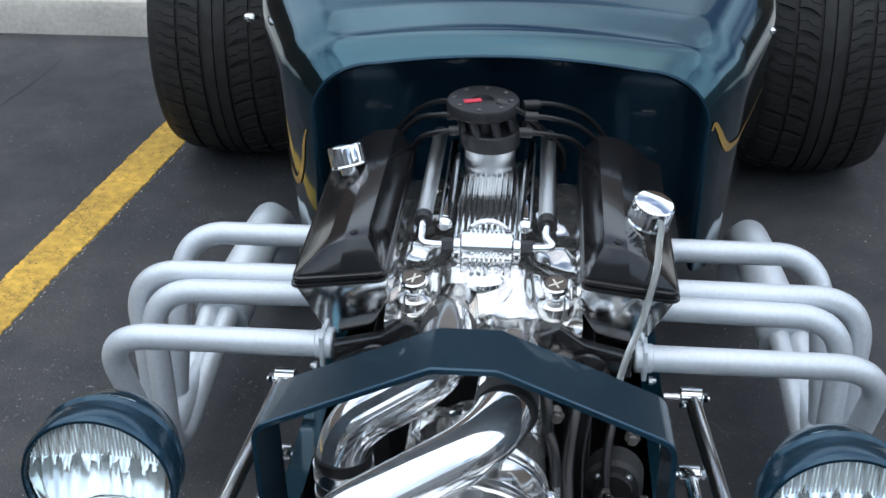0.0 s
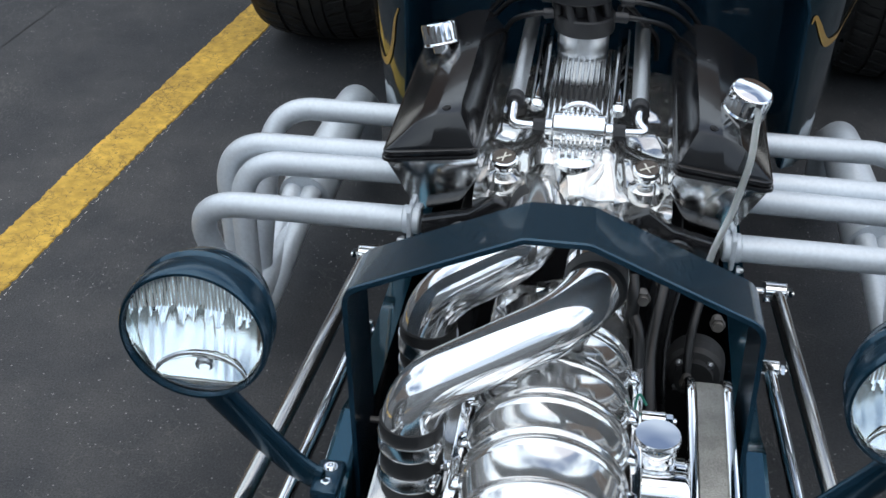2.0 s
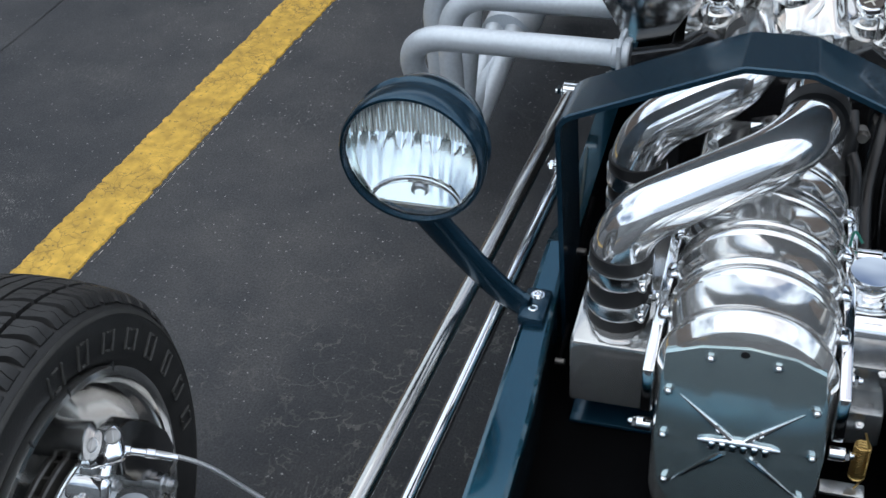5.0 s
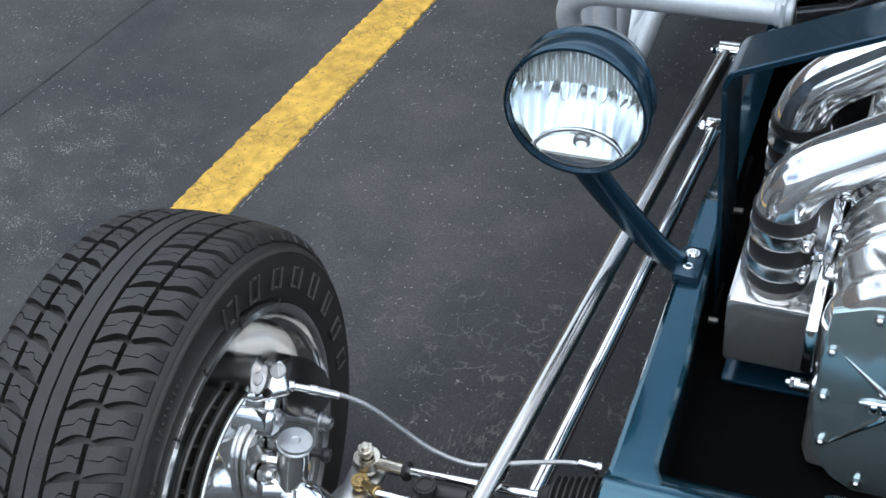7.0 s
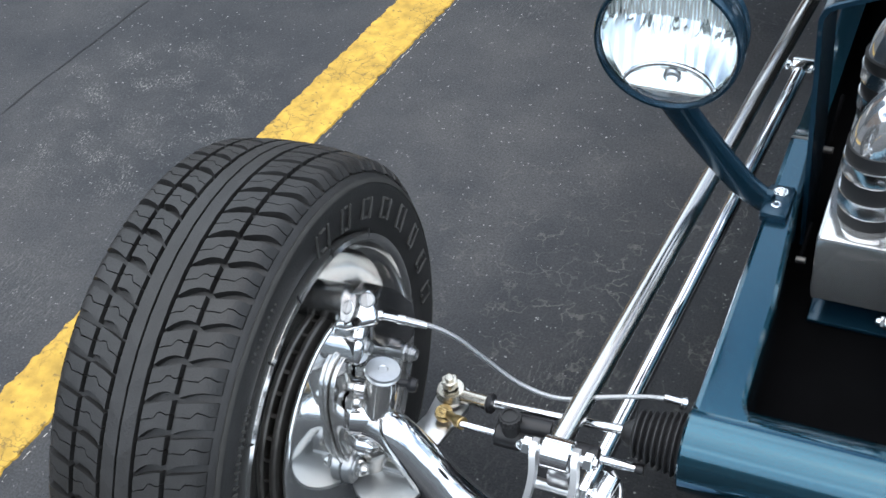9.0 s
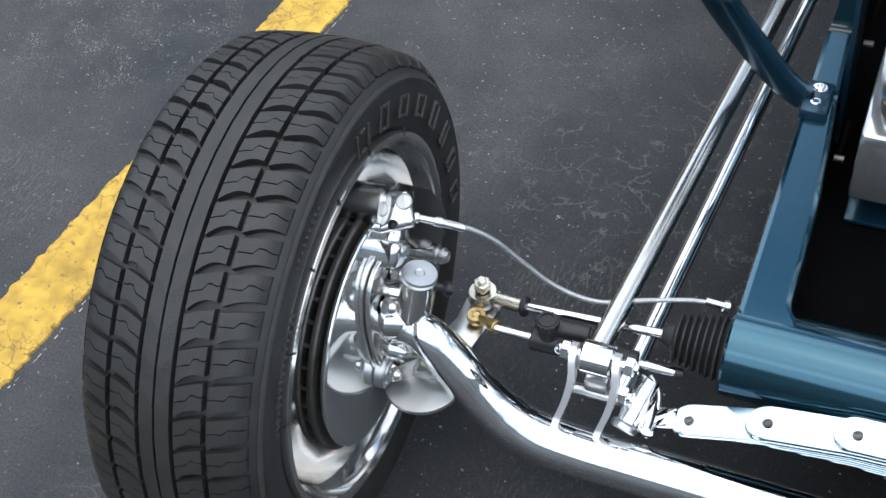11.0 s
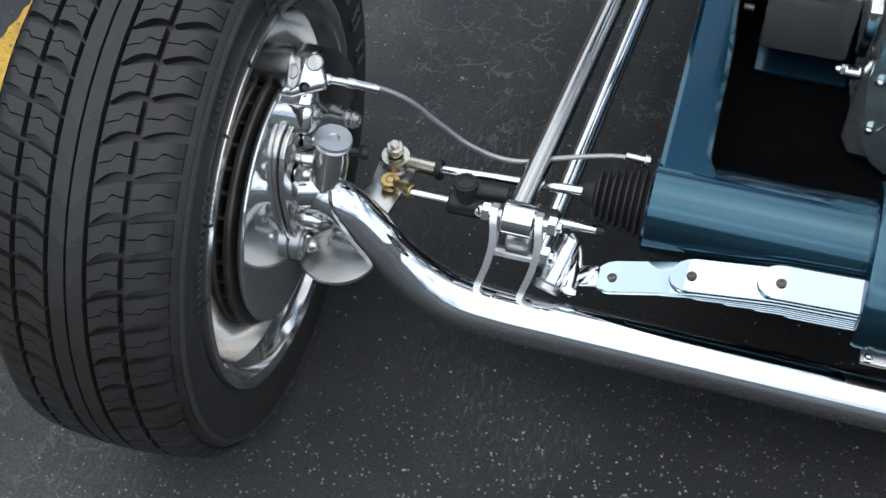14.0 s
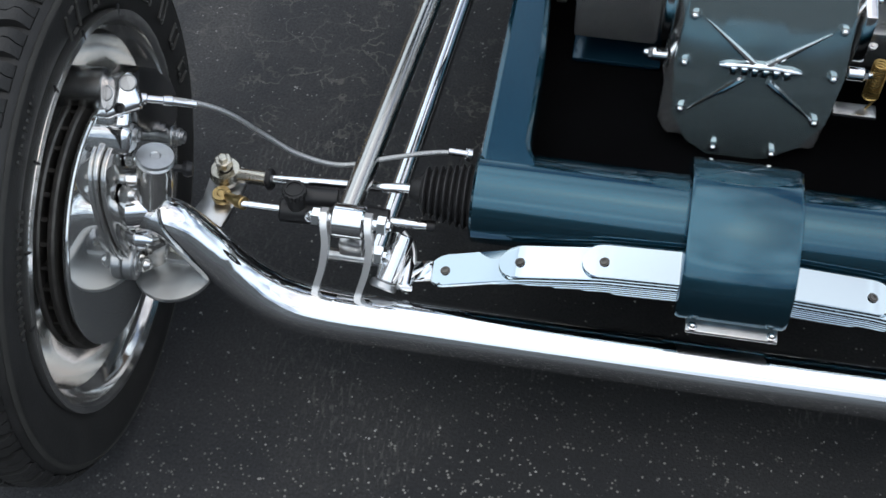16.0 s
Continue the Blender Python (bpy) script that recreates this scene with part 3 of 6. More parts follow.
def body_parts():
    ys = [2.50, 2.506, 2.515, 2.53, 2.539, 2.548, 2.557, 2.566, 2.583, 2.60, 2.615, 2.63, 2.645, 2.66, 2.70, 2.75, 2.80, 2.9, 3.0, 3.1, 3.2, 3.4, 3.6, 3.8, 4.05, 4.3]
    shell = part("body", skin([body_section(y) for y in ys]), BODY_PAINT, car, "glossy teal metallic cowl and body sides", sharp=50)
    inner = [body_section(2.50), [(x, 2.498, z) for x, _, z in body_section(2.50, 0.004)], [(x, 2.505, z) for x, _, z in body_section(2.50, 0.010)]]
    inner += [[(x * 0.985, y, z) for x, _, z in body_section(2.50, 0.012)] for y in (2.6, 2.74)]
    part("recess", skin(inner), TEAL_DARK, shell, "dark teal firewall recess", sharp=50)
    wall = bmesh.new()
    wall.faces.new([wall.verts.new((x * 0.985, 2.735, z)) for x, _, z in body_section(2.50, 0.010)])
    part("firewall", wall, TEAL_DARK, shell)
    back = bmesh.new()
    back.faces.new([back.verts.new(p) for p in body_section(4.3)])
    part("tail_panel", back, TEAL, shell)
    global FLIP
    for FLIP in (True, False):
        if FLIP:
            pts = [(2.502, 0.628), (2.508, 0.640), (2.520, 0.622), (2.538, 0.592), (2.556, 0.572), (2.575, 0.566), (2.600, 0.569), (2.638, 0.577), (2.715, 0.584), (2.80, 0.60)]
            wid = [0.003, 0.007, 0.010, 0.014, 0.017, 0.015, 0.011, 0.008, 0.005, 0.003]
        else:
            pts = [(2.512, 0.60), (2.523, 0.570), (2.534, 0.518), (2.555, 0.475), (2.580, 0.458), (2.605, 0.475), (2.64, 0.52), (2.69, 0.58), (2.76, 0.63)]
            wid = [0.003, 0.006, 0.010, 0.014, 0.016, 0.011, 0.007, 0.004, 0.003]
        cur = spline([(0, y, z) for y, z in pts], 6)
        bm = bmesh.new()
        rows = []
        for i, p in enumerate(cur):
            w = float(np.interp(i / 6, range(len(wid)), wid)) / 2
            t = (cur[min(i + 1, len(cur) - 1)] - cur[max(i - 1, 0)]).normalized()
            a, b = p + Vector((0, -t.z, t.y)) * w, p - Vector((0, -t.z, t.y)) * w
            rows.append([bm.verts.new((-body_x(q.y, q.z) - 0.0025 + (-0.018 if FLIP else 0.018), q.y, q.z)) for q in (a, b)])
        for a, b in zip(rows, rows[1:]):
            bm.faces.new((a[0], a[1], b[1], b[0]))
        part("stripe", bm, GOLD, shell, "gold flame stripe")
        for k in range(2):
            p = (-0.515 - 0.012 * k, 2.88 - 0.10 * k, 0.70 + 0.03 * k)
            part("bolt", nut(p, (-0.8, -0.5, 0.2), 0.011, 0.01), CHROME, shell)
    FLIP = False


body_parts()


# ---- wheels ----
def tyre_mesh(R, W, rim, pitches, crown=0.012, tread=0.0095):
    """A radial tyre about local z (inner side at +z), with blocks of tread standing on it."""
    h = W / 2
    shoulder = h * 0.80
    base = R - tread
    prof = [(rim - 0.004, h * 0.72), (rim + 0.003, h * 0.84), (rim + 0.010, h * 0.90), (rim + 0.020, h * 0.945), (rim + (R - rim) * 0.35, h * 0.98)]
    drop0 = base - crown * 0.36 - (R - 0.040)
    prof += [(R - 0.040 + drop0 * math.sin(a), h * (0.60 + 0.39 * math.cos(a))) for a in (math.pi / 2 * k / 9 for k in range(10))]
    prof += [(base - crown * t * t, h * t) for t in (0.45, 0.25, 0)]
    prof = prof + [(r, -z) for r, z in prof[-2::-1]]
    bms = [lathe(prof, None, 96)]
    bm = bmesh.new()

    def surf(phi, v, up):
        r = base - crown * (v / h) ** 2 + up
        return (r * math.cos(phi), r * math.sin(phi), v)

    pitch = 2 * math.pi / pitches
    last = []

    def lean(v):
        return -pitch * (0.75 * (1 - math.exp(-abs(v) / (0.17 * h))) + 0.60 * abs(v) / h)

    def block(v0, v1, p0, p1, side, n=5, jag0=0.0, jag1=0.0, drop=0.0, taper=0.0, scoop=0.0, run=1.0):
        """A block between two leaning edges; jag: a stepped edge; drop: how far its outer end falls over the shoulder; taper: widens its inner end; scoop: how far its far edge is hollowed."""
        top, bot = [], []
        steps = (0, 0.1, 0.3, 0.5, -0.9, -0.7, 0.1, 0.1)
        for up, keep in ((tread, top), (-0.001, bot)):
            for k in range(n + 1):
                f = k / n
                v = v0 + (v1 - v0) * f
                o = lean(v)
                z = pitch * 0.5 * steps[k % 8]
                u = up - (drop * max(0, (f - 0.6) / 0.4) ** 2 if up > 0 else 0)
                g = 0.018 * pitch if up < 0 else 0
                t = taper * pitch * (1 - f) ** 2
                c = scoop * pitch * math.sin(math.pi * run * f) ** 0.9
                keep.append((bm.verts.new(surf(p0 + o + jag0 * z - (g if not jag0 else 0) - t, side * v, u)), bm.verts.new(surf(p1 + o - c + jag1 * z + (g if not jag1 else 0), side * v, u))))
        for k in range(n):
            bm.faces.new((top[k][0], top[k + 1][0], top[k + 1][1], top[k][1]))
            bm.faces.new((top[k][0], bot[k][0], bot[k + 1][0], top[k + 1][0]))
            bm.faces.new((top[k][1], top[k + 1][1], bot[k + 1][1], bot[k][1]))
        for k in (0, n):
            bm.faces.new((top[k][0], top[k][1], bot[k][1], bot[k][0]))
        if last:
            bm.faces.new((last[-1], bot[0][0], bot[0][1]))
        last.append(bot[0][0])
    for i in range(pitches):
        a = i * pitch
        for side in (1, -1):
            s = a + (0.5 * pitch if side < 0 else 0)
            w = pitch * 0.845
            block(0.013 * h, 0.160 * h, a, a + pitch, side, 1)
            for f0, f1, j0, j1 in ((0.0, 0.42, 0.0, 0.20), (0.465, 1.0, 0.20, 0.0)):
                block(0.208 * h, 0.488 * h, s + w * f0, s + w * f1, side, 7, j0, j1, 0.0, 0.05 if f0 == 0 else 0.0, 0.0 if f0 == 0 else 0.13, 0.92)
                block(0.545 * h, 0.900 * h, s + w * f0 + 0.10 * pitch, s + w * f1 + 0.10 * pitch, side, 7, j0, j1, 0.012, 0.0, 0.0 if f0 == 0 else 0.12, 0.80)
    bmesh.ops.recalc_face_normals(bm, faces=bm.faces[:])
    bms.append(bm)
    count = len(bms[0].verts)
    out = merge(*bms)
    out.verts.ensure_lookup_table()
    root = out.verts[count + 1]
    near = min(out.verts[:count], key=lambda v: (v.co - root.co).length)
    out.faces.new((near, near.link_edges[0].other_vert(near), out.verts[count + 2]))
    return out


def front_corner():
    W, RR = 0.214, 0.327
    lip = -0.723
    wc = Vector((lip - 0.098, 0.984, 0.298))
    tc = Vector((lip - 0.102, 0.983, 0.304))
    # local z of the wheel points inwards, to the car
    turn = Matrix.Translation(wc) @ Matrix.Rotation(radians(2.0), 4, "Z") @ Matrix.Rotation(radians(90), 4, "Y")

    def put(bm):
        bm.transform(turn)
        return bm
    rim = put(lathe([(0.216, 0.062), (0.221, 0.068), (0.224, 0.078), (0.228, 0.093), (0.2265, 0.098), (0.220, 0.099), (0.215, 0.094), (0.213, 0.084), (0.208, 0.076), (0.203, 0.070),
                     (0.201, 0.036), (0.190, 0.016), (0.185, -0.03), (0.18, -0.045), (0.05, -0.055), (0, -0.055), (0, -0.065), (0.19, -0.06), (0.215, -0.075),
                     (0.224, -0.096), (0.218, -0.096), (0.205, -0.07), (0.206, 0.0), (0.210, 0.055)], None, 96, closed=True))
    rim.transform(turn @ Matrix.Diagonal((1.031, 1.031, 1, 1)) @ turn.inverted())
    wheel = part("wheel", rim, DULL, car, "deep polished aluminium wheel rim")
    tyre = tyre_mesh(RR, W, 0.229, 54)
    tyre.transform(Matrix.Translation(tc - wc) @ turn)
    for v in tyre.verts:
        v.co.z = max(v.co.z, 0.0)
    part("tyre", tyre, RUBBER, wheel, "black radial tyre with deep chevron tread")
    # smooth band round the shoulder
    drop0 = RR - 0.0095 - 0.012 * 0.36 - (RR - 0.040)
    arc = [(RR - 0.040 + drop0 * math.sin(a), W / 2 * (0.60 + 0.39 * math.cos(a))) for a in (radians(14 + 3 * k) for k in range(5))]
    band = lathe([(r - 0.001, z - 0.001) for r, z in arc[::-1]] + [(r + 0.0006, z + 0.0014) for r, z in arc], None, 96, closed=True)
    band.transform(Matrix.Translation(tc - wc) @ turn)
    for v in band.verts:
        v.co.z = max(v.co.z, 0.0)
    part("shoulder_band", band, RUBBER_WORN, wheel)
    # raised sidewall marks, as plain bars
    h = W / 2

    def mark(ang, r, wid, hi, th=0.0040):
        m = Matrix.Translation((0, 0, -0.004)) @ Matrix.Rotation(radians(ang), 4, "Z") @ Matrix.Translation((r, 0, h * (0.990 if r < 0.285 else 0.972)))
        return box((0, 0, 0), (hi, wid, th), th * 0.3, m, 1)
    for k, (wide, tall) in enumerate(((3.0, 0.030), (2.2, 0.032), (2.5, 0.027), (2.6, 0.028), (2.1, 0.034), (1.5, 0.034), (2.0, 0.030), (2.4, 0.027))):
        a = 171 - 12.6 * k
        r, off = 0.267, tall / 2 - 0.0022
        letter = [mark(a - wide, r, 0.0040, tall), mark(a + wide, r, 0.0040, tall), mark(a, r + off, 0.0045 * wide, 0.0040), mark(a, r - off, 0.0040 * wide, 0.0040)]
        part("raised_mark", put(merge(*letter)), RUBBER_WORN, wheel)
    for start, n, r, step in ((218, 16, 0.264, 1.9), (195, 9, 0.282, 1.7)):
        row = [mark(start + step * k, r, 0.0036, 0.010 if k % 3 else 0.006, 0.0026) for k in range(n)]
        part("raised_mark", put(merge(*row)), RUBBER_WORN, wheel)["kind"] = "stuff"
    for ang in (248, 228, 206, 186, 165, 140):
        tick = box((0, 0, 0), (0.012, 0.0028, 0.0030), 0.0006, Matrix.Rotation(radians(ang), 4, "Z") @ Matrix.Translation((0.2335, 0, 0.0975)), 1)
        part("lip_notch", put(tick), BLACK_MATT, wheel)
    # brake
    low = Matrix.Translation((0, 0.006, -0.016)) @ turn @ Matrix.Diagonal((1.15, 1.15, 1, 1)) @ turn.inverted()

    def put(bm):
        bm.transform(low @ turn)
        return bm
    for z in (0.064, 0.080):
        part("rotor", put(lathe([(0.096, z - 0.004), (0.135, z - 0.004), (0.137, z - 0.002), (0.137, z + 0.002), (0.135, z + 0.004), (0.096, z + 0.004)], None, 96, closed=True)), IRON, wheel, "dark iron brake disc")
    for k in range(36):
        part("rotor_vane", put(box((0, 0, 0), (0.036, 0.004, 0.012), 0, Matrix.Rotation(2 * math.pi * k / 36, 4, "Z") @ Matrix.Translation((0.115, 0, 0.072)))), IRON, wheel)
    part("hub", put(lathe([(0.07, -0.05), (0.07, 0.055), (0.045, 0.058), (0.0, 0.058)], None, 40)), POLISHED, wheel)
    part("brake_shield", put(lathe([(0, 0.090), (0.1285, 0.090), (0.1305, 0.0915), (0.1312, 0.0950), (0.1300, 0.0966), (0.1280, 0.0972), (0.1265, 0.0973), (0, 0.0973)], None, 96)), SHIELD, car, "polished brake backing disc")
    # caliper over the upper rear of the disc
    tip = Matrix.Rotation(radians(-32), 4, "X")
    cal = part("brake_caliper", merge(rod((-0.845, 1.032, 0.452), (-0.722, 1.050, 0.441), 0.0235, 40, 0.06), box((-0.728, 1.044, 0.394), (0.034, 0.038, 0.052), 0.010, tip, 3)), CALIPER, car, "dull polished brake caliper with bright bracket")
    face = aim((-0.716, 1.060, 0.420), (0.14, -0.52, 0.84))
    turn_in = face @ Matrix.Rotation(radians(-8), 4, "Z")
    part("caliper_bracket", merge(box((0, 0, 0), (0.050, 0.046, 0.024), 0.009, turn_in @ Matrix.Rotation(radians(24), 4, "Z"), 4), box((0, 0, 0), (0.032, 0.046, 0.026), 0.010, turn_in @ Matrix.Translation((0.000, -0.030, -0.012)), 4)), POLISHED, cal, "bright cast bracket")
    for u, v in ((-0.012, 0.000), (0.013, 0.013)):
        seat = turn_in @ Matrix.Translation((u, v, 0.012))
        part("slotted_bolt", merge(lathe([(0, 0), (0.0098, 0), (0.0098, 0.0016), (0.0088, 0.0026), (0.0082, 0.0016), (0, 0.0016)], seat, 28), box((0, 0, 0), (0.0026, 0.0140, 0.0016), 0.0004, seat @ Matrix.Translation((0, 0, 0.0022)) @ Matrix.Rotation(0.3, 4, "Z"), 1)), SATIN, cal)
    part("socket_plug", lathe([(0, 0.0015), (0.0035, 0.001), (0.0062, 0.001), (0.0062, 0.003), (0.0045, 0.0036), (0.0030, 0.0015), (0, 0.0015)], turn_in @ Matrix.Translation((0.006, -0.016, 0.0115)), 24), BLACK, cal)
    side = prism([(1.080, 0.428), (1.110, 0.418), (1.150, 0.372), (1.176, 0.326), (1.182, 0.292), (1.170, 0.268), (1.140, 0.272), (1.090, 0.325), (1.068, 0.362)], 0.028, Matrix(((0, 0, 1, -0.734), (1, 0, 0, 0), (0, 1, 0, 0), (0, 0, 0, 1))), 0.005)
    part("caliper_side", side, DARK_PLATE, cal, "dark polished side plate")
    part("clamp_lug", merge(box((-0.722, 1.028, 0.386), (0.058, 0.032, 0.034), 0.010, tip, 3)), POLISHED, cal)
    for x, y, z, r in ((-0.703, 1.034, 0.388, 0.0105), (-0.700, 1.132, 0.274, 0.0100)):
        part("bolt", merge(rod((x - 0.03, y, z), (x + 0.004, y, z), r), rod((x - 0.004, y, z), (x + 0.000, y, z), r * 1.3), rod((x + 0.004, y, z), (x + 0.007, y, z), r * 1.15), hexbolt((x + 0.007, y, z), (1, 0, 0), r * 0.8, 0.007)), SATIN, cal)
    # king pin, leaning in at the top
    a, b = Vector((-0.710, 1.008, 0.170)), Vector((-0.675, 1.030, 0.360))
    ln = (b - a).length
    kp = part("kingpin", lathe([(0, 0.050), (0.0185, 0.050), (0.0185, 0.057), (0.0185, 0.110), (0.0215, 0.113), (0.0215, ln - 0.020), (0.0205, ln - 0.017), (0.0205, ln - 0.009), (0, ln - 0.009)],
                               aim(a, b - a), 48), DULL, car, "chrome kingpin boss with flat cap")
    part("cap", lathe([(0, -0.009), (0.0212, -0.009), (0.0222, -0.007), (0.0205, -0.005), (0.0222, -0.003), (0.0210, 0.0), (0.0065, 0.0004), (0.005, -0.001), (0, -0.001)], aim(b, b - a), 36), SATIN, kp, "flat plated cap")
    part("lower_boss", lathe([(0, 0), (0.0215, 0), (0.0225, 0.002), (0.0225, 0.040), (0.0215, 0.0405), (0.0215, 0.0425), (0.0250, 0.0430), (0.0262, 0.046), (0.0262, 0.062), (0.0250, 0.065), (0.0200, 0.067), (0, 0.067)], aim(a, b - a), 40), STEEL, kp, "satin steel lower boss")
    part("grease_nipple", merge(rod((-0.682, 1.01, 0.205), (-0.672, 1.01, 0.204), 0.004, 12), rod((-0.672, 1.01, 0.204), (-0.666, 1.01, 0.203), 0.0055, 12)), ZINC, kp)
    part("stop_bolt", merge(rod((-0.668, 1.045, 0.322), (-0.652, 1.05, 0.318), 0.005, 14), lathe([(0, 0), (0.008, 0.001), (0.010, 0.006), (0.008, 0.012), (0, 0.014)], aim((-0.656, 1.048, 0.319), (1, 0.2, -0.1)), 16)), PLASTIC, kp)
    part("spindle", merge(rod((-0.735, 1.0, 0.285), (-0.69, 1.02, 0.275), 0.024, 28), rod((-0.715, 1.020, 0.322), (-0.680, 1.028, 0.318), 0.013, 24), rod((-0.722, 1.0, 0.235), (-0.70, 1.008, 0.225), 0.018, 24)), CHROME, car)
    oval = [(2 * math.pi * k / 64) for k in range(64)]
    flange = merge(*[prism([(ry * math.copysign(abs(math.sin(a)) ** 0.8, math.sin(a)), rz * math.copysign(abs(math.cos(a)) ** 0.8, math.cos(a))) for a in oval], 0.0065,
                           Matrix(((0, 0, 1, x), (1, 0, 0, 1.006), (0, 1, 0, 0.298), (0, 0, 0, 1))), 0.0018) for x, ry, rz in ((-0.7270, 0.051, 0.094), (-0.7185, 0.048, 0.090))])
    fl = part("spindle_flange", flange, DULL, car, "polished double spindle plate")
    for y, z, far in ((0.992, 0.330, -0.746), (0.976, 0.216, -0.746), (1.028, 0.352, -0.745), (1.036, 0.222, -0.745)):
        part("stud", rod((far, y, z), (-0.704, y, z), 0.0075, 20), CHROME, fl)
        part("acorn_nut", nut((-0.708, y, z), (1, 0, 0), 0.0115, 0.009), DULL, fl)
        part("washer", rod((-0.7245, y, z), (-0.712, y, z), 0.0135, 24), DULL, fl)
    for y, z in ((0.990, 0.330), (0.974, 0.214)):
        part("acorn_nut", merge(rod((-0.737, y, z), (-0.731, y, z), 0.0125, 24), nut((-0.737, y, z), (-1, 0, 0), 0.0100, 0.008)), CHROME, fl)
    part("lug", merge(rod((-0.722, 0.976, 0.216), (-0.709, 0.976, 0.216), 0.0215, 32, 0.08), rod((-0.7095, 0.976, 0.216), (-0.7065, 0.976, 0.216), 0.0145, 28)), SATIN, fl)
    plate = [(-0.674 + 0.052 * math.cos(radians(q)), 1.002 + 0.056 * math.sin(radians(q))) for q in range(170, 391, 10)] + [(-0.645, 1.045), (-0.70, 1.045)]
    part("steering_stop_plate", prism(plate, 0.008, Matrix.Translation((0, 0, 0.182)), 0.0022), material("brushed_stop_plate", (0.44, 0.45, 0.45), 0.36, 0.85, rough_var=0.06), car, "brushed plate under the kingpin")
    arm = prism([(-0.70, 1.00), (-0.655, 1.00), (-0.632, 1.055), (-0.618, 1.13), (-0.628, 1.158), (-0.650, 1.165), (-0.668, 1.150), (-0.668, 1.10), (-0.68, 1.06)], 0.009, Matrix.Translation((0, 0, 0.188)), 0.002)
    part("steering_arm", arm, SATIN, car)
    # tie rod
    end = merge(lathe([(0.010, -0.010), (0.018, -0.010), (0.021, 0), (0.018, 0.010), (0.010, 0.010)], Matrix.Translation((-0.643, 1.133, 0.212)), 24, closed=True),
                rod((-0.643, 1.133, 0.196), (-0.643, 1.133, 0.232), 0.008), rod((-0.632, 1.133, 0.212), (-0.588, 1.130, 0.215), 0.0095))
    tie = part("tie_rod", rod((-0.588, 1.130, 0.215), (-0.385, 1.130, 0.234), 0.0064), CHROME, car)
    part("rod_end", end, ZINC, tie, "zinc plated rod end joint")
    part("bolt", nut((-0.643, 1.133, 0.230), (0, 0, 1), 0.012, 0.010, False), ZINC, tie)
    part("lock_ring", rod((-0.588, 1.130, 0.215), (-0.580, 1.130, 0.216), 0.0135), PLASTIC, tie)
    prof = [(0.011, -0.402), (0.015, -0.396), (0.018, -0.388)]
    for k in range(8):
        x = -0.386 + k * 0.0086
        prof += [(0.024 + 0.0019 * k, x), (0.031 + 0.0017 * k, x + 0.0030), (0.031 + 0.0017 * k, x + 0.0045), (0.024 + 0.0019 * k, x + 0.0075)]
    prof += [(0.046, -0.312)]
    part("rack_boot", lathe(prof, Matrix.Translation((0, 1.130, 0.232)) @ Matrix.Rotation(radians(90), 4, "Y"), 40), HOSE_RUBBER, tie, "ribbed black rubber bellows")


for FLIP in (False, True):
    front_corner()
FLIP = False


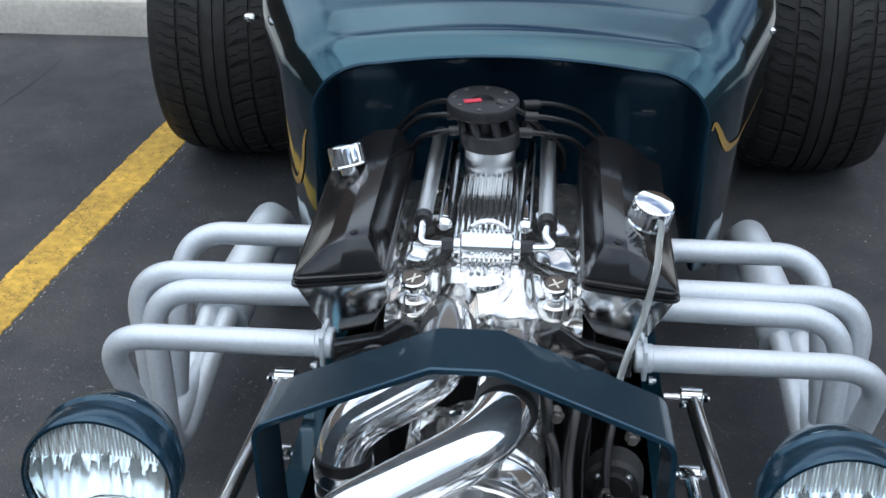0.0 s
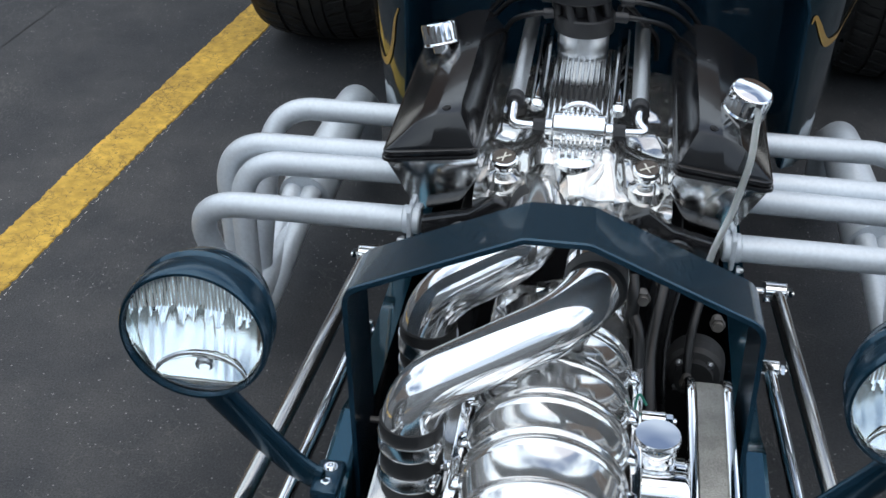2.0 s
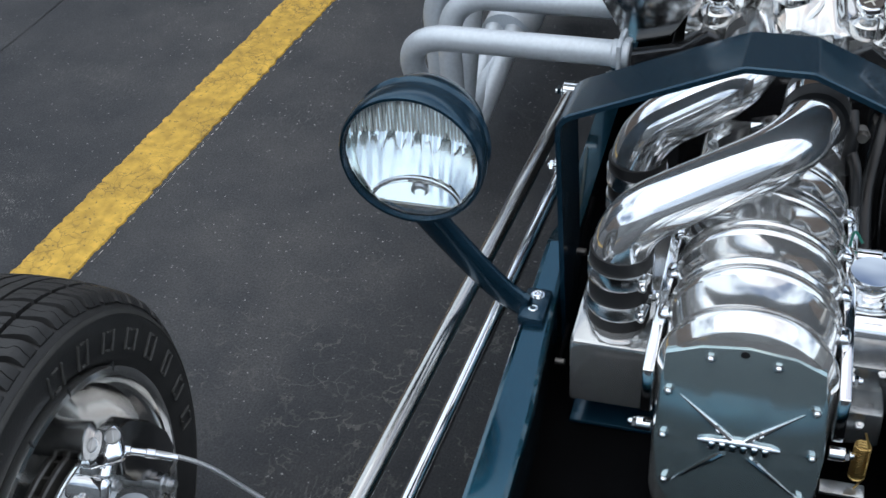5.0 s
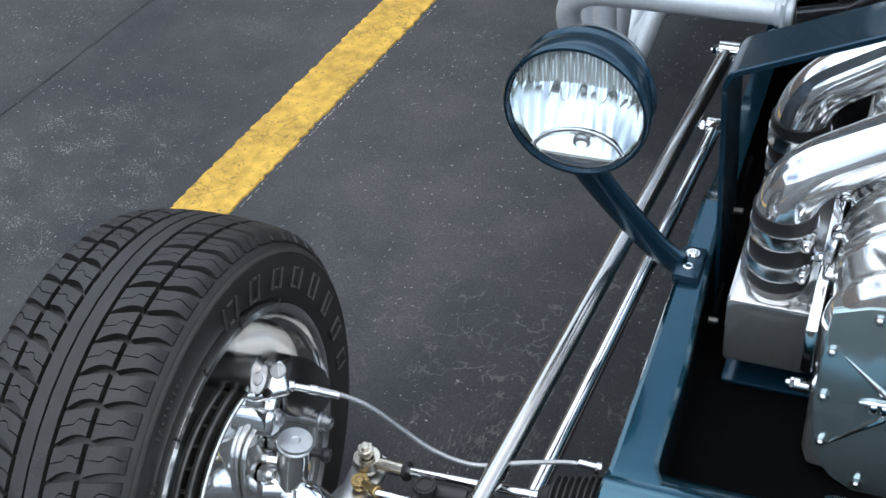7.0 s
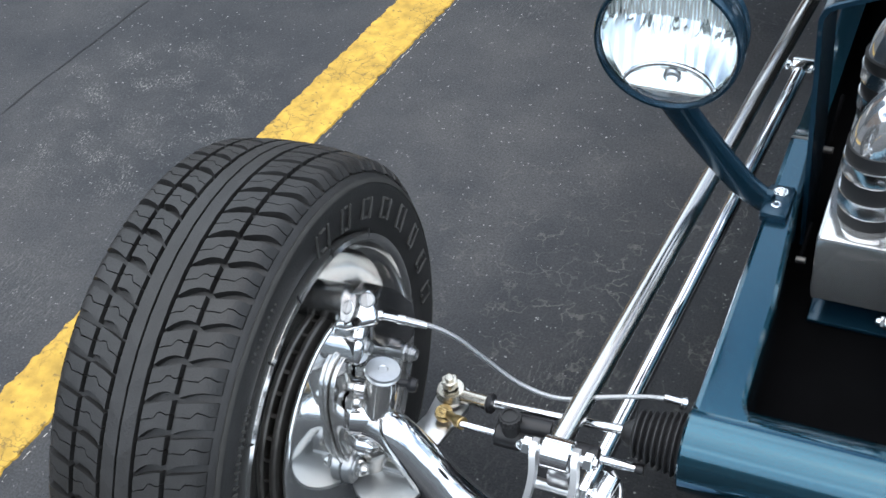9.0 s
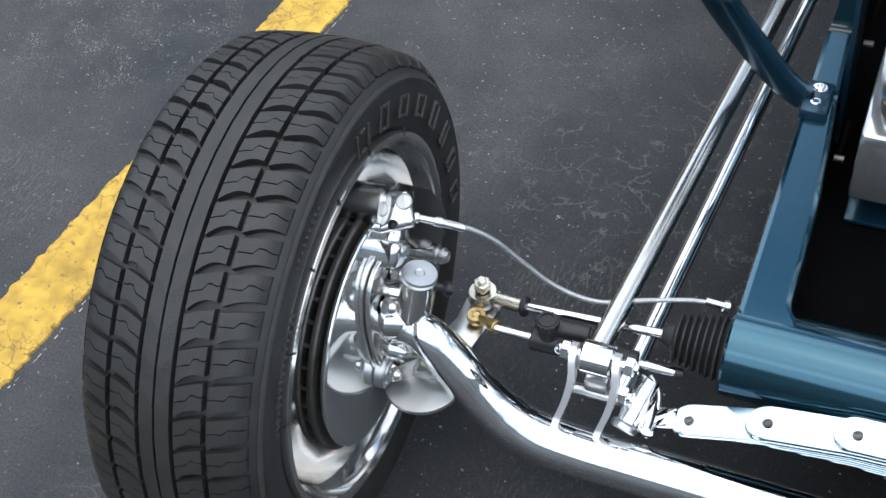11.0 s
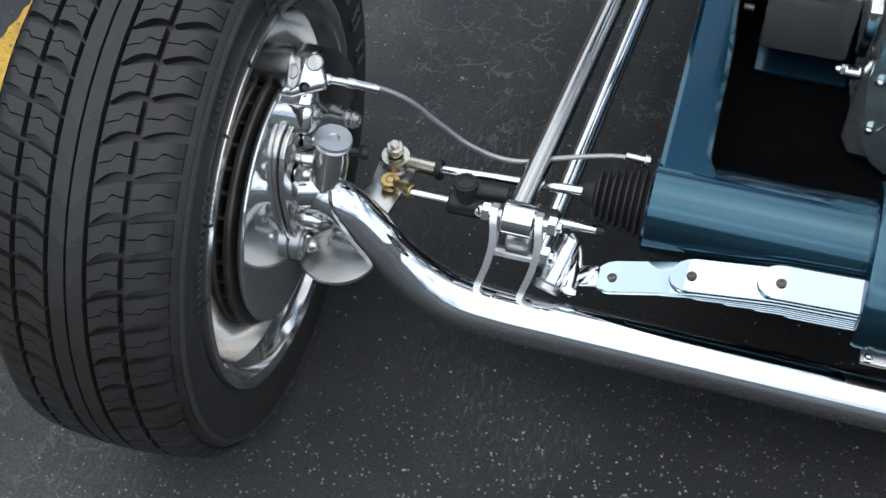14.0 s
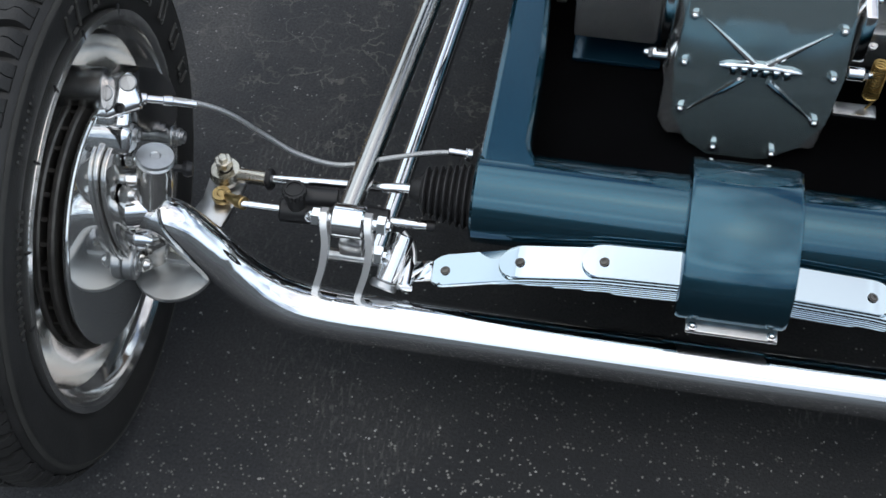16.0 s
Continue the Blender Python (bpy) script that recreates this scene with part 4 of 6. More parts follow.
def axle():
    half = [(-0.704, 1.014, 0.262), (-0.688, 1.012, 0.271), (-0.664, 1.010, 0.265), (-0.635, 1.007, 0.232), (-0.602, 1.004, 0.189), (-0.566, 1.001, 0.155), (-0.525, 0.999, 0.135), (-0.47, 0.998, 0.128), (-0.40, 0.998, 0.127), (-0.2, 0.998, 0.126)]
    pts = half + [(0, 0.998, 0.125)] + [(-x, y, z) for x, y, z in half[::-1]]
    path = spline(pts, 8)
    rs = [float(np.interp(0.702 - abs(p.x), [0, 0.03, 0.08, 0.14], [0.0225, 0.0255, 0.030, 0.0325])) for p in path]
    part("front_axle", sweep(path, rs, 40), CHROME, car, "chrome dropped tube axle")
    # transverse leaf spring
    def top(x):
        return float(np.interp(abs(x), [0, 0.154, 0.253, 0.344, 0.40], [0.2535, 0.244, 0.226, 0.194, 0.172]))
    leaves = [(0.366, -0.0065, 0.0045), (0.278, 0.0, 0.005), (0.180, 0.0058, 0.005)] + [(0.300 - 0.036 * k, -0.0072 - 0.0040 * (k + 1), 0.0031) for k in range(5)]
    spring = None
    for k, (hl, dz, th) in enumerate(leaves):
        secs = []
        n = 36
        for i in range(n + 1):
            u = 2 * i / n - 1
            x = hl * math.copysign(1 - (1 - abs(u)) ** 2.2, u)
            e = (hl - abs(x)) / 0.022
            w = 0.0218 * (1 if e >= 1 else math.sqrt(max(0.02, 1 - (1 - e) ** 2)))
            y, z = 1.048, top(x) + dz
            low = 0.13 * w
            th1 = th if k < 3 else th * min(1, 0.15 + (hl - abs(x)) / 0.07)
            secs.append([(x, y - w, z - th1 - low), (x, y - w, z - 0.001 - low), (x, y - w + 0.001, z - low), (x, y + w - 0.001, z + low), (x, y + w, z - 0.001 + low), (x, y + w, z - th1 + low)])
        ob = part("leaf_spring" if k == 0 else "leaf", skin(secs, closed=True, caps=True), SPRING_PLATE, spring or car, "chromed transverse leaf spring" if k == 0 else "")
        spring = spring or ob
    for s in (-1, 1):
        for x in (0.344, 0.253, 0.154):
            z = top(x) + (-0.006 if x > 0.3 else 0.0005 if x > 0.2 else 0.006)
            part("bolt", hexbolt((s * x, 1.046, z), (0.25 * s, 0, 1), 0.0045, 0.002), IRON, spring)
    # painted spring saddle over the crossmember
    sad = [(1.030, 0.196), (1.014, 0.204), (1.012, 0.225), (1.022, 0.256), (1.048, 0.282), (1.090, 0.303), (1.135, 0.311), (1.175, 0.302), (1.204, 0.275), (1.214, 0.24), (1.210, 0.17), (1.19, 0.15), (1.10, 0.15), (1.09, 0.196)]
    m = Matrix(((0, 0, 1, -0.066), (1, 0, 0, 0), (0, 1, 0, 0), (0, 0, 0, 1)))
    saddle = part("spring_saddle", prism(sad, 0.132, m, 0.006), TEAL, car, "teal painted saddle clamping the spring", sharp=40)
    part("clamp_plate", box((0.004, 1.052, 0.192), (0.108, 0.098, 0.006), 0.002), SATIN, saddle)
    for x in (-0.042, 0.05):
        part("bolt", nut((x, 1.008, 0.195), (0, 0, 1), 0.006, 0.004), CHROME, saddle)
    global FLIP
    for FLIP in (False, True):
        # batwing brackets and bushings
        for k, x in enumerate((0.0, 0.054)):
            path = spline([(x - 0.503, 1.010, 0.152), (x - 0.499, 1.012, 0.172), (x - 0.491, 1.019, 0.203), (x - 0.487, 1.030, 0.234), (x - 0.490, 1.044, 0.257), (x - 0.492, 1.058, 0.264)], 5)
            secs = [[(p.x - 0.0042, p.y - 0.006, p.z + 0.002), (p.x + 0.0042, p.y - 0.006, p.z + 0.002), (p.x + 0.0042, p.y + 0.006, p.z - 0.004), (p.x - 0.0042, p.y + 0.006, p.z - 0.004)] for p in path]
            bat = part("axle_bracket", skin(secs, closed=True, caps=True), PLATED, car)
        part("bushing", merge(rod((-0.482, 1.055, 0.250), (-0.442, 1.055, 0.250), 0.021, 28), rod((-0.500, 1.055, 0.250), (-0.425, 1.055, 0.250), 0.008)), CHROME, bat)
        part("bolt", nut((-0.498, 1.055, 0.250), (-1, 0, 0), 0.012, 0.010), CHROME, bat)
        part("bolt", nut((-0.427, 1.055, 0.250), (1, 0, 0), 0.012, 0.011, False), CHROME, bat)
        part("lower_bushing", merge(box((-0.464, 1.060, 0.196), (0.030, 0.020, 0.026), 0.004), rod((-0.50, 1.06, 0.170), (-0.42, 1.06, 0.170), 0.008)), SATIN, bat)
        part("bolt", nut((-0.432, 1.05, 0.195), (1, 0, 0), 0.012, 0.010, False), CHROME, bat)
        # four-bar radius rods
        for a, b, r in (((-0.467, 1.062, 0.250), (-0.360, 2.117, 0.290), 0.0142), ((-0.446, 1.075, 0.125), (-0.363, 2.06, 0.165), 0.0125)):
            path = [Vector(a).lerp(Vector(b), k / 6) for k in range(7)]
            arm = part("radius_rod", sweep(path, r, 24), STEEL if r > 0.013 else CHROME, car, "chrome radius rod")
            part("rod_bush", merge(rod((b[0] - 0.017, b[1], b[2]), (b[0] + 0.022, b[1], b[2]), 0.020, 24), rod((b[0] - 0.025, b[1], b[2]), (b[0] + 0.05, b[1], b[2]), 0.008)), CHROME, arm)
            part("bolt", nut((b[0] - 0.020, b[1], b[2]), (-1, 0, 0), 0.010, 0.007, False), CHROME, arm)
        # rolled eye at the end of the main leaf
        part("spring_eye", merge(box((-0.374, 1.048, 0.176), (0.030, 0.030, 0.005), 0.0015, Matrix.Rotation(radians(-20), 4, "Y")), rod((-0.392, 1.026, 0.166), (-0.392, 1.070, 0.166), 0.011, 24)), CHROME, spring)
        # spring shackle
        sh = part("shackle", rod((-0.418, 1.032, 0.165), (-0.404, 1.085, 0.196), 0.0145, 28), BRUSHED, car)
        part("pivot", rod((-0.4205, 1.024, 0.160), (-0.418, 1.033, 0.1655), 0.0175, 28), SATIN, sh)
        part("link", sweep(spline([(-0.405, 1.095, 0.19), (-0.39, 1.08, 0.18), (-0.385, 1.05, 0.168), (-0.392, 1.03, 0.15)], 5), 0.003, 8), SATIN, sh)
    FLIP = False
    # steering damper on one side
    d = part("steering_damper", lathe([(0, 0), (0.0135, 0), (0.0155, 0.002), (0.0155, 0.050), (0.0165, 0.052), (0.0165, 0.120), (0.015, 0.124), (0.0155, 0.126), (0.0155, 0.134), (0.013, 0.137), (0, 0.137)], aim((-0.558, 1.081, 0.222), (0.12, 0.012, -0.013)), 28), PLASTIC, car, "black steering damper with chrome rod")
    part("damper_rod", rod((-0.606, 1.078, 0.226), (-0.558, 1.081, 0.222), 0.0048), CHROME, d)
    part("damper_tail", rod((-0.422, 1.094, 0.208), (-0.375, 1.099, 0.203), 0.0062), CHROME, d)
    part("damper_tip", rod((-0.377, 1.099, 0.203), (-0.366, 1.10, 0.202), 0.0072), PLASTIC, d)
    part("damper_reservoir", merge(rod((-0.535, 1.096, 0.234), (-0.487, 1.101, 0.230), 0.0135, 24, 0.1), rod((-0.488, 1.101, 0.230), (-0.483, 1.1015, 0.2297), 0.0095, 20)), PLASTIC, d)
    neck = rod((-0.536, 1.083, 0.230), (-0.536, 1.083, 0.254), 0.0115, 20)
    cap = [((0.0155 if k % 2 else 0.0138) * math.cos(math.pi * k / 16), (0.0155 if k % 2 else 0.0138) * math.sin(math.pi * k / 16)) for k in range(32)]
    part("damper_knob", merge(neck, prism(cap, 0.010, Matrix.Translation((-0.536, 1.083, 0.253)), 0.001), lathe([(0.0095, 0), (0.0125, 0), (0.0115, 0.002), (0.0095, 0.002)], Matrix.Translation((-0.536, 1.083, 0.263)), 20, closed=True)), HOSE_RUBBER, d, "knurled black adjuster knob")
    part("rod_end", merge(lathe([(0.006, -0.0055), (0.0115, -0.0055), (0.013, 0), (0.0115, 0.0055), (0.006, 0.0055)], Matrix.Translation((-0.640, 1.100, 0.208)), 20, closed=True),
                          rod((-0.631, 1.097, 0.211), (-0.606, 1.080, 0.2255), 0.0065), rod((-0.613, 1.084, 0.222), (-0.602, 1.078, 0.227), 0.0085), rod((-0.640, 1.100, 0.188), (-0.640, 1.100, 0.214), 0.005)), BRASS, d, "brass coloured rod end")
    # brake hose
    pts = [(-0.690, 1.074, 0.405), (-0.650, 1.088, 0.393), (-0.612, 1.104, 0.364), (-0.578, 1.120, 0.314), (-0.540, 1.13, 0.272), (-0.49, 1.14, 0.250), (-0.43, 1.155, 0.258), (-0.375, 1.165, 0.267), (-0.335, 1.168, 0.268)]
    hose = part("brake_hose", sweep(spline(pts, 8), 0.0032, 12), BRAID, car, "braided steel brake hose")
    for a, b, r in (((-0.702, 1.070, 0.409), (-0.690, 1.074, 0.405), 0.0070), ((-0.690, 1.074, 0.405), (-0.672, 1.080, 0.399), 0.0048), ((-0.674, 1.079, 0.4), (-0.664, 1.083, 0.396), 0.0066), ((-0.666, 1.082, 0.397), (-0.640, 1.091, 0.386), 0.0052), ((-0.36, 1.166, 0.2715), (-0.335, 1.168, 0.268), 0.0048), ((-0.338, 1.167, 0.269), (-0.331, 1.168, 0.267), 0.0085)):
        part("fitting", rod(a, b, r, 12), CHROME, hose)
    part("hose_clip", box((-0.462, 1.147, 0.252), (0.010, 0.016, 0.016), 0.003), PLASTIC, hose, "black plastic clip")


axle()


def rear_wheel():
    wc = Vector((-0.812 if FLIP else -0.784, 3.78, 0.395))
    turn = Matrix.Translation(wc) @ Matrix.Rotation(radians(90), 4, "Y")
    rim = lathe([(0.20, -0.15), (0.205, -0.14), (0.19, 0.1), (0.05, 0.1), (0, 0.1), (0, 0.08), (0.17, 0.08), (0.19, -0.15)], turn, 48, closed=True)
    wheel = part("wheel", rim, POLISHED, car, "wide polished rear wheel")
    t = tyre_mesh(0.405, 0.375, 0.205, 44, crown=0.022, tread=0.009)
    t.transform(turn)
    part("tyre", t, RUBBER_REAR, wheel, "very wide black rear tyre")


for FLIP in (False, True):
    rear_wheel()
FLIP = False


# ---- headlights ----
def headlight():
    c = Vector((-0.455, 1.50, 0.568))
    turn = Matrix.Translation(c) @ Matrix.Rotation(radians(90 - 2), 4, "X") @ Matrix.Diagonal((1.0, 1.0, 1, 1))
    # local z points forward, to the front of the car
    shell = lathe([(0, -0.128), (0.03, -0.124), (0.058, -0.110), (0.078, -0.085), (0.0885, -0.060), (0.0905, -0.050), (0.0945, -0.0475), (0.0958, -0.044), (0.0945, -0.0405), (0.0925, -0.038), (0.0940, -0.022), (0.0975, -0.019), (0.0990, -0.012), (0.0992, 0.003), (0.0985, 0.010), (0.0965, 0.0135), (0.0930, 0.014), (0.0914, 0.006)], turn, 64)
    hl = part("headlight", shell, TEAL_DARK, car, "round headlight in a dark teal bucket")
    rr = 0.0912
    refl = bmesh.new()
    rings = []
    for i in range(44):
        r = rr * (0.06 + 0.94 * i / 43)
        ring = []
        for k in range(144):
            a = 2 * math.pi * k / 144
            x, y = r * math.cos(a), r * math.sin(a)
            edge = 0.014 + 0.008 * math.sin(x * 340 + 1.2 * math.sin(x * 90)) + 0.006 * math.sin(x * 171 + 0.7)
            if y > edge:
                z = -0.034 - 0.60 * (y - 0.050) + 0.0008 * math.cos(x / 0.0135 * 2 * math.pi + 1.2 * math.sin(x * 90))
            else:
                z = -0.034 - 0.46 * (y + 0.030) + 1.7 * (r * r - 0.0009) + 0.00035 * math.cos(x * 330 + 1.5 * math.sin(x * 75 + y * 40)) * min(1, (y + 0.09) / 0.05)
            ring.append(refl.verts.new((x * 0.985, y * 0.985, min(-0.001, max(-0.054, z)))))
        rings.append(ring)
    for a, b in zip(rings, rings[1:]):
        for k in range(144):
            refl.faces.new((a[k], a[(k + 1) % 144], b[(k + 1) % 144], b[k]))
    lipped = [refl.verts.new((v.co.x, v.co.y, 0.0)) for v in rings[-1]]
    for k in range(144):
        refl.faces.new((rings[-1][k], rings[-1][(k + 1) % 144], lipped[(k + 1) % 144], lipped[k]))
    refl.faces.new(rings[0])
    bmesh.ops.recalc_face_normals(refl, faces=refl.faces[:])
    refl.transform(turn)
    part("reflector", refl, REFLECTOR, hl, "mirrored reflector bowl", sharp=60)
    # half-round shield in the foot of the bowl, with the bulb in it
    ribs = []
    for k in range(-17, 18):
        x = 0.0047 * k
        y1 = math.sqrt(0.0895 ** 2 - x * x)
        y0 = 0.040 - 0.010 * (x / 0.08) ** 2
        if y1 - y0 > 0.006:
            ribs.append(sweep([(x, y0 + (y1 - y0) * q / 4, 0.001) for q in range(5)], 0.0014, 8))
    ribs = merge(*ribs)
    ribs.transform(turn)
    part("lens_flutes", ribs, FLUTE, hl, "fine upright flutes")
    arch = sweep([(0.062 * math.cos(a), -0.075 + 0.033 * math.sin(a), -0.002 - 0.012 * math.sin(a)) for a in (math.pi * k / 24 for k in range(25))], 0.0032, 10, flat=0.6)
    arch.transform(turn)
    part("bulb_shield", arch, CHROME, hl)
    pocket = skin([[(0.057 * q * math.cos(a), -0.075 + 0.029 * q * math.sin(a), -0.010 - 0.024 * (1 - q * q)) for a in (math.pi * k / 24 for k in range(25))] for q in (1.0, 0.85, 0.65, 0.4, 0.15)])
    pocket.transform(turn)
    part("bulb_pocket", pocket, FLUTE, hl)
    bulb = merge(lathe([(0.0, 0.0), (0.011, 0.0), (0.0125, 0.004), (0.012, 0.012), (0.009, 0.014), (0.007, 0.010), (0, 0.009)], turn @ Matrix.Translation((0.003, -0.060, -0.024)), 24),
                 box((0, 0, 0), (0.034, 0.003, 0.003), 0.001, turn @ Matrix.Translation((0.003, -0.050, -0.016)), 1))
    part("bulb", bulb, SATIN, hl)
    sill = prism([(0.0908 * math.sin(a), -0.0908 * math.cos(a)) for a in (radians(-35) + radians(70) * k / 24 for k in range(25))], 0.003, turn @ Matrix.Translation((0, 0, -0.002)), 0.0)
    part("lower_band", sill, BRUSHED, hl)
    part("band_edge", box((0, 0, 0), (0.102, 0.0016, 0.003), 0.0006, turn @ Matrix.Translation((0, -0.0744, 0.001)), 1), SATIN, hl)
    lens = bmesh.new()
    # fluted lens: fine upright flutes above, coarse ones below, clear segment at the foot
    n = 96
    rows = []
    for i in range(n + 1):
        x = -0.0922 + 0.1844 * i / n
        col = []
        for k in range(n + 1):
            y = -0.0922 + 0.1844 * k / n
            col.append((x, y))
        rows.append(col)
    grid = {}
    for i in range(n + 1):
        for k in range(n + 1):
            x, y = rows[i][k]
            if x * x + y * y > 0.0916 ** 2:
                continue
            z = 0.014 - 0.010 * (x * x + y * y) / 0.0922 ** 2
            if 0.0 < y < 0.045:
                z += 0.00022 * math.cos(x / 0.0125 * 2 * math.pi + 0.6 * math.sin(y * 120)) * min(1, y / 0.02)
            grid[i, k] = (lens.verts.new((x, y, z)), lens.verts.new((x, y, 0.010 - 0.010 * (x * x + y * y) / 0.0922 ** 2)))
    for i in range(n):
        for k in range(n):
            q = [grid.get(t) for t in ((i, k), (i + 1, k), (i + 1, k + 1), (i, k + 1))]
            if all(q):
                lens.faces.new([v[0] for v in q])
                lens.faces.new([v[1] for v in q][::-1])
    edge = [e for e in lens.edges if len(e.link_faces) == 1]
    bmesh.ops.bridge_loops(lens, edges=edge)
    bmesh.ops.recalc_face_normals(lens, faces=lens.faces[:])
    lens.transform(turn)
    ob = part("lens", lens, GLASS, hl, "fluted clear glass lens", sharp=80)
    ob.visible_shadow = False
    # bracket
    path = spline([(-0.462, 1.53, 0.478), (-0.450, 1.540, 0.438), (-0.410, 1.548, 0.377), (-0.362, 1.551, 0.318), (-0.330, 1.550, 0.293), (-0.312, 1.546, 0.289)], 6)
    rs = [0.026 - 0.004 * i / len(path) for i in range(len(path))]
    br = part("headlight_bracket", sweep(path, rs, 20, flat=0.42, up=(0, 1, 0)), TEAL_DARK, hl)
    part("bracket_pad", box((-0.303, 1.546, 0.289), (0.040, 0.074, 0.018), 0.006, Matrix.Rotation(radians(-3), 4, "X")), TEAL_DARK, hl)
    for y in (1.533, 1.565):
        part("bolt", hexbolt((-0.303, y, 0.2965), (0, 0, 1), 0.0075, 0.004), CHROME, hl)


for FLIP in (False, True):
    headlight()
FLIP = False


# ---- engine ----
def engine():
    block = part("engine_block", box((0, 2.19, 0.32), (0.36, 0.48, 0.32), 0.01), BLACK_MATT, car, "black engine block")
    part("timing_cover", box((0, 1.945, 0.36), (0.30, 0.05, 0.28), 0.02, None, 3), BLACK, block)
    part("oil_pan", box((0, 2.19, 0.17), (0.26, 0.46, 0.16), 0.03, None, 3), BLACK, block)
    for s in (-1, 1):
        part("cover_wing", prism([(s * 0.09, 0.43), (s * 0.235, 0.45), (s * 0.235, 0.485), (s * 0.16, 0.505), (s * 0.12, 0.535), (s * 0.09, 0.52)][::s], 0.025, Matrix(((1, 0, 0, 0), (0, 0, 1, 1.940), (0, 1, 0, 0), (0, 0, 0, 1))), 0.004), BLACK, block)
        part("pulley", lathe([(0.012, -0.02), (0.034, -0.02), (0.036, -0.016), (0.030, -0.008), (0.036, 0.0), (0.034, 0.006), (0.012, 0.006)], aim((s * 0.165, 1.925, 0.462), (0, -1, 0.2)), 28, closed=True), BLACK, block)
        part("bolt", nut((s * 0.115, 1.938, 0.50), (0, -1, 0.3), 0.008, 0.006, False), IRON, block)
    global FLIP
    for FLIP in (False, True):
        # cylinder head
        sec = [(-0.296, 0.572), (-0.152, 0.590), (-0.146, 0.560), (-0.180, 0.500), (-0.246, 0.485)]
        m = Matrix(((1, 0, 0, 0), (0, 0, 1, 1.972), (0, 1, 0, 0), (0, 0, 0, 1)))
        head = part("cylinder_head", prism(sec, 0.462, m, 0.004), BRUSHED, car, "polished cylinder head")
        # valve cover: a lip, a sloping nose and a ridged body
        def lip_plate(x0, x1, y0, y1, z0, th, rc):
            ring = []
            for cx, cy, a0 in ((x1 - rc, y1 - rc, 0), (x0 + rc, y1 - rc, 90), (x0 + rc, y0 + rc, 180), (x1 - rc, y0 + rc, 270)):
                ring += [(cx + rc * math.cos(radians(a0 + 15 * q)), cy + rc * math.sin(radians(a0 + 15 * q))) for q in range(7)]
            lean_m = Matrix(((1, 0, 0, 0), (0, 1, 0, 0), (0.124, 0, 1, z0 + 0.303 * 0.124), (0, 0, 0, 1)))
            return prism(ring, th, lean_m, 0.0024)
        lip = merge(lip_plate(-0.303, -0.149, 1.962, 2.442, 0.573, 0.0070, 0.016), lip_plate(-0.301, -0.151, 1.964, 2.440, 0.5815, 0.0085, 0.016))
        foot = [Vector((-0.297, 0, 0.586)), Vector((-0.226, 0, 0.596)), Vector((-0.155, 0, 0.604))]
        ridge = [Vector((-0.246, 0, 0.640)), Vector((-0.218, 0, 0.655)), Vector((-0.183, 0, 0.660))]
        secs = []
        for y, f in ((1.970, 0.0), (1.972, 0.16), (1.990, 0.93), (2.030, 1.0), (2.395, 1.0), (2.430, 0.16), (2.434, 0.0)):
            a, c, b = (foot[k].lerp(ridge[k], f) for k in range(3))
            a0, b0 = foot[0].lerp(ridge[0], min(f, 0.10)), foot[2].lerp(ridge[2], min(f, 0.10))
            a0.x, b0.x = foot[0].x, foot[2].x
            secs.append([(p.x, y, p.z) for p in (foot[0], a0, a, c, b, b0, foot[2])])
        hip = skin(secs, closed=True, caps=True)
        bmesh.ops.remove_doubles(hip, verts=hip.verts[:], dist=0.0004)
        bmesh.ops.dissolve_degenerate(hip, edges=hip.edges[:], dist=0.0004)
        edges = [e for e in hip.edges if len(e.link_faces) == 2 and e.calc_face_angle(0) > 0.2]
        bmesh.ops.bevel(hip, geom=edges, offset=0.0065, segments=3, affect="EDGES", profile=0.5, clamp_overlap=True)
        cover = part("valve_cover", merge(hip, lip), BLACK, car, "satin black valve cover", sharp=24)
        for x, y, z in ((-0.206, 2.008, 0.6540), (-0.206, 2.246, 0.655), (-0.284, 1.985, 0.597), (-0.270, 2.25, 0.616)):
            part("bolt", hexbolt((x, y, z), (-0.35, 0, 0.93), 0.0058, 0.002), BLACK_MATT, cover)
        # spark plug side and port flanges
        for y in (1.975, 2.132, 2.178, 2.334):
            part("port_flange", merge(box((-0.256, y, 0.465), (0.008, 0.052, 0.056), 0.003), rod((-0.27, y, 0.465), (-0.24, y, 0.465), 0.0235)), CERAMIC, head)
            part("bolt", nut((-0.264, y - 0.025, 0.440), (-1, 0, 0), 0.007, 0.006), SATIN, head)
        # headers
        runs = [((1.975, 0.465), (-0.628, 1.985), (-0.580, 2.06, 0.150), (-0.570, 2.48, 0.17)),
                ((2.132, 0.462), (-0.592, 2.135), (-0.570, 2.085, 0.115), (-0.548, 2.49, 0.205)),
                ((2.178, 0.468), (-0.634, 2.188), (-0.612, 2.15, 0.11), (-0.585, 2.48, 0.160)),
                ((2.334, 0.462), (-0.588, 2.350), (-0.594, 2.19, 0.125), (-0.590, 2.50, 0.205))]
        first = None
        for (y0, z0), (xo, y1), low, end in runs:
            ex, ey, ez = end
            if FLIP:
                xo, ex, low = xo - 0.012, ex - 0.022, (low[0] - 0.022, low[1], low[2])
            path = fillet([(-0.258, y0, z0), (xo, y1, z0 - 0.008), low, (ex, ey, ez)], [0.078, 0.085], 12)
            ob = part("header_tube", sweep(path, 0.0215, 24), CERAMIC, car, "silver ceramic coated exhaust header tube")
            first = first or ob
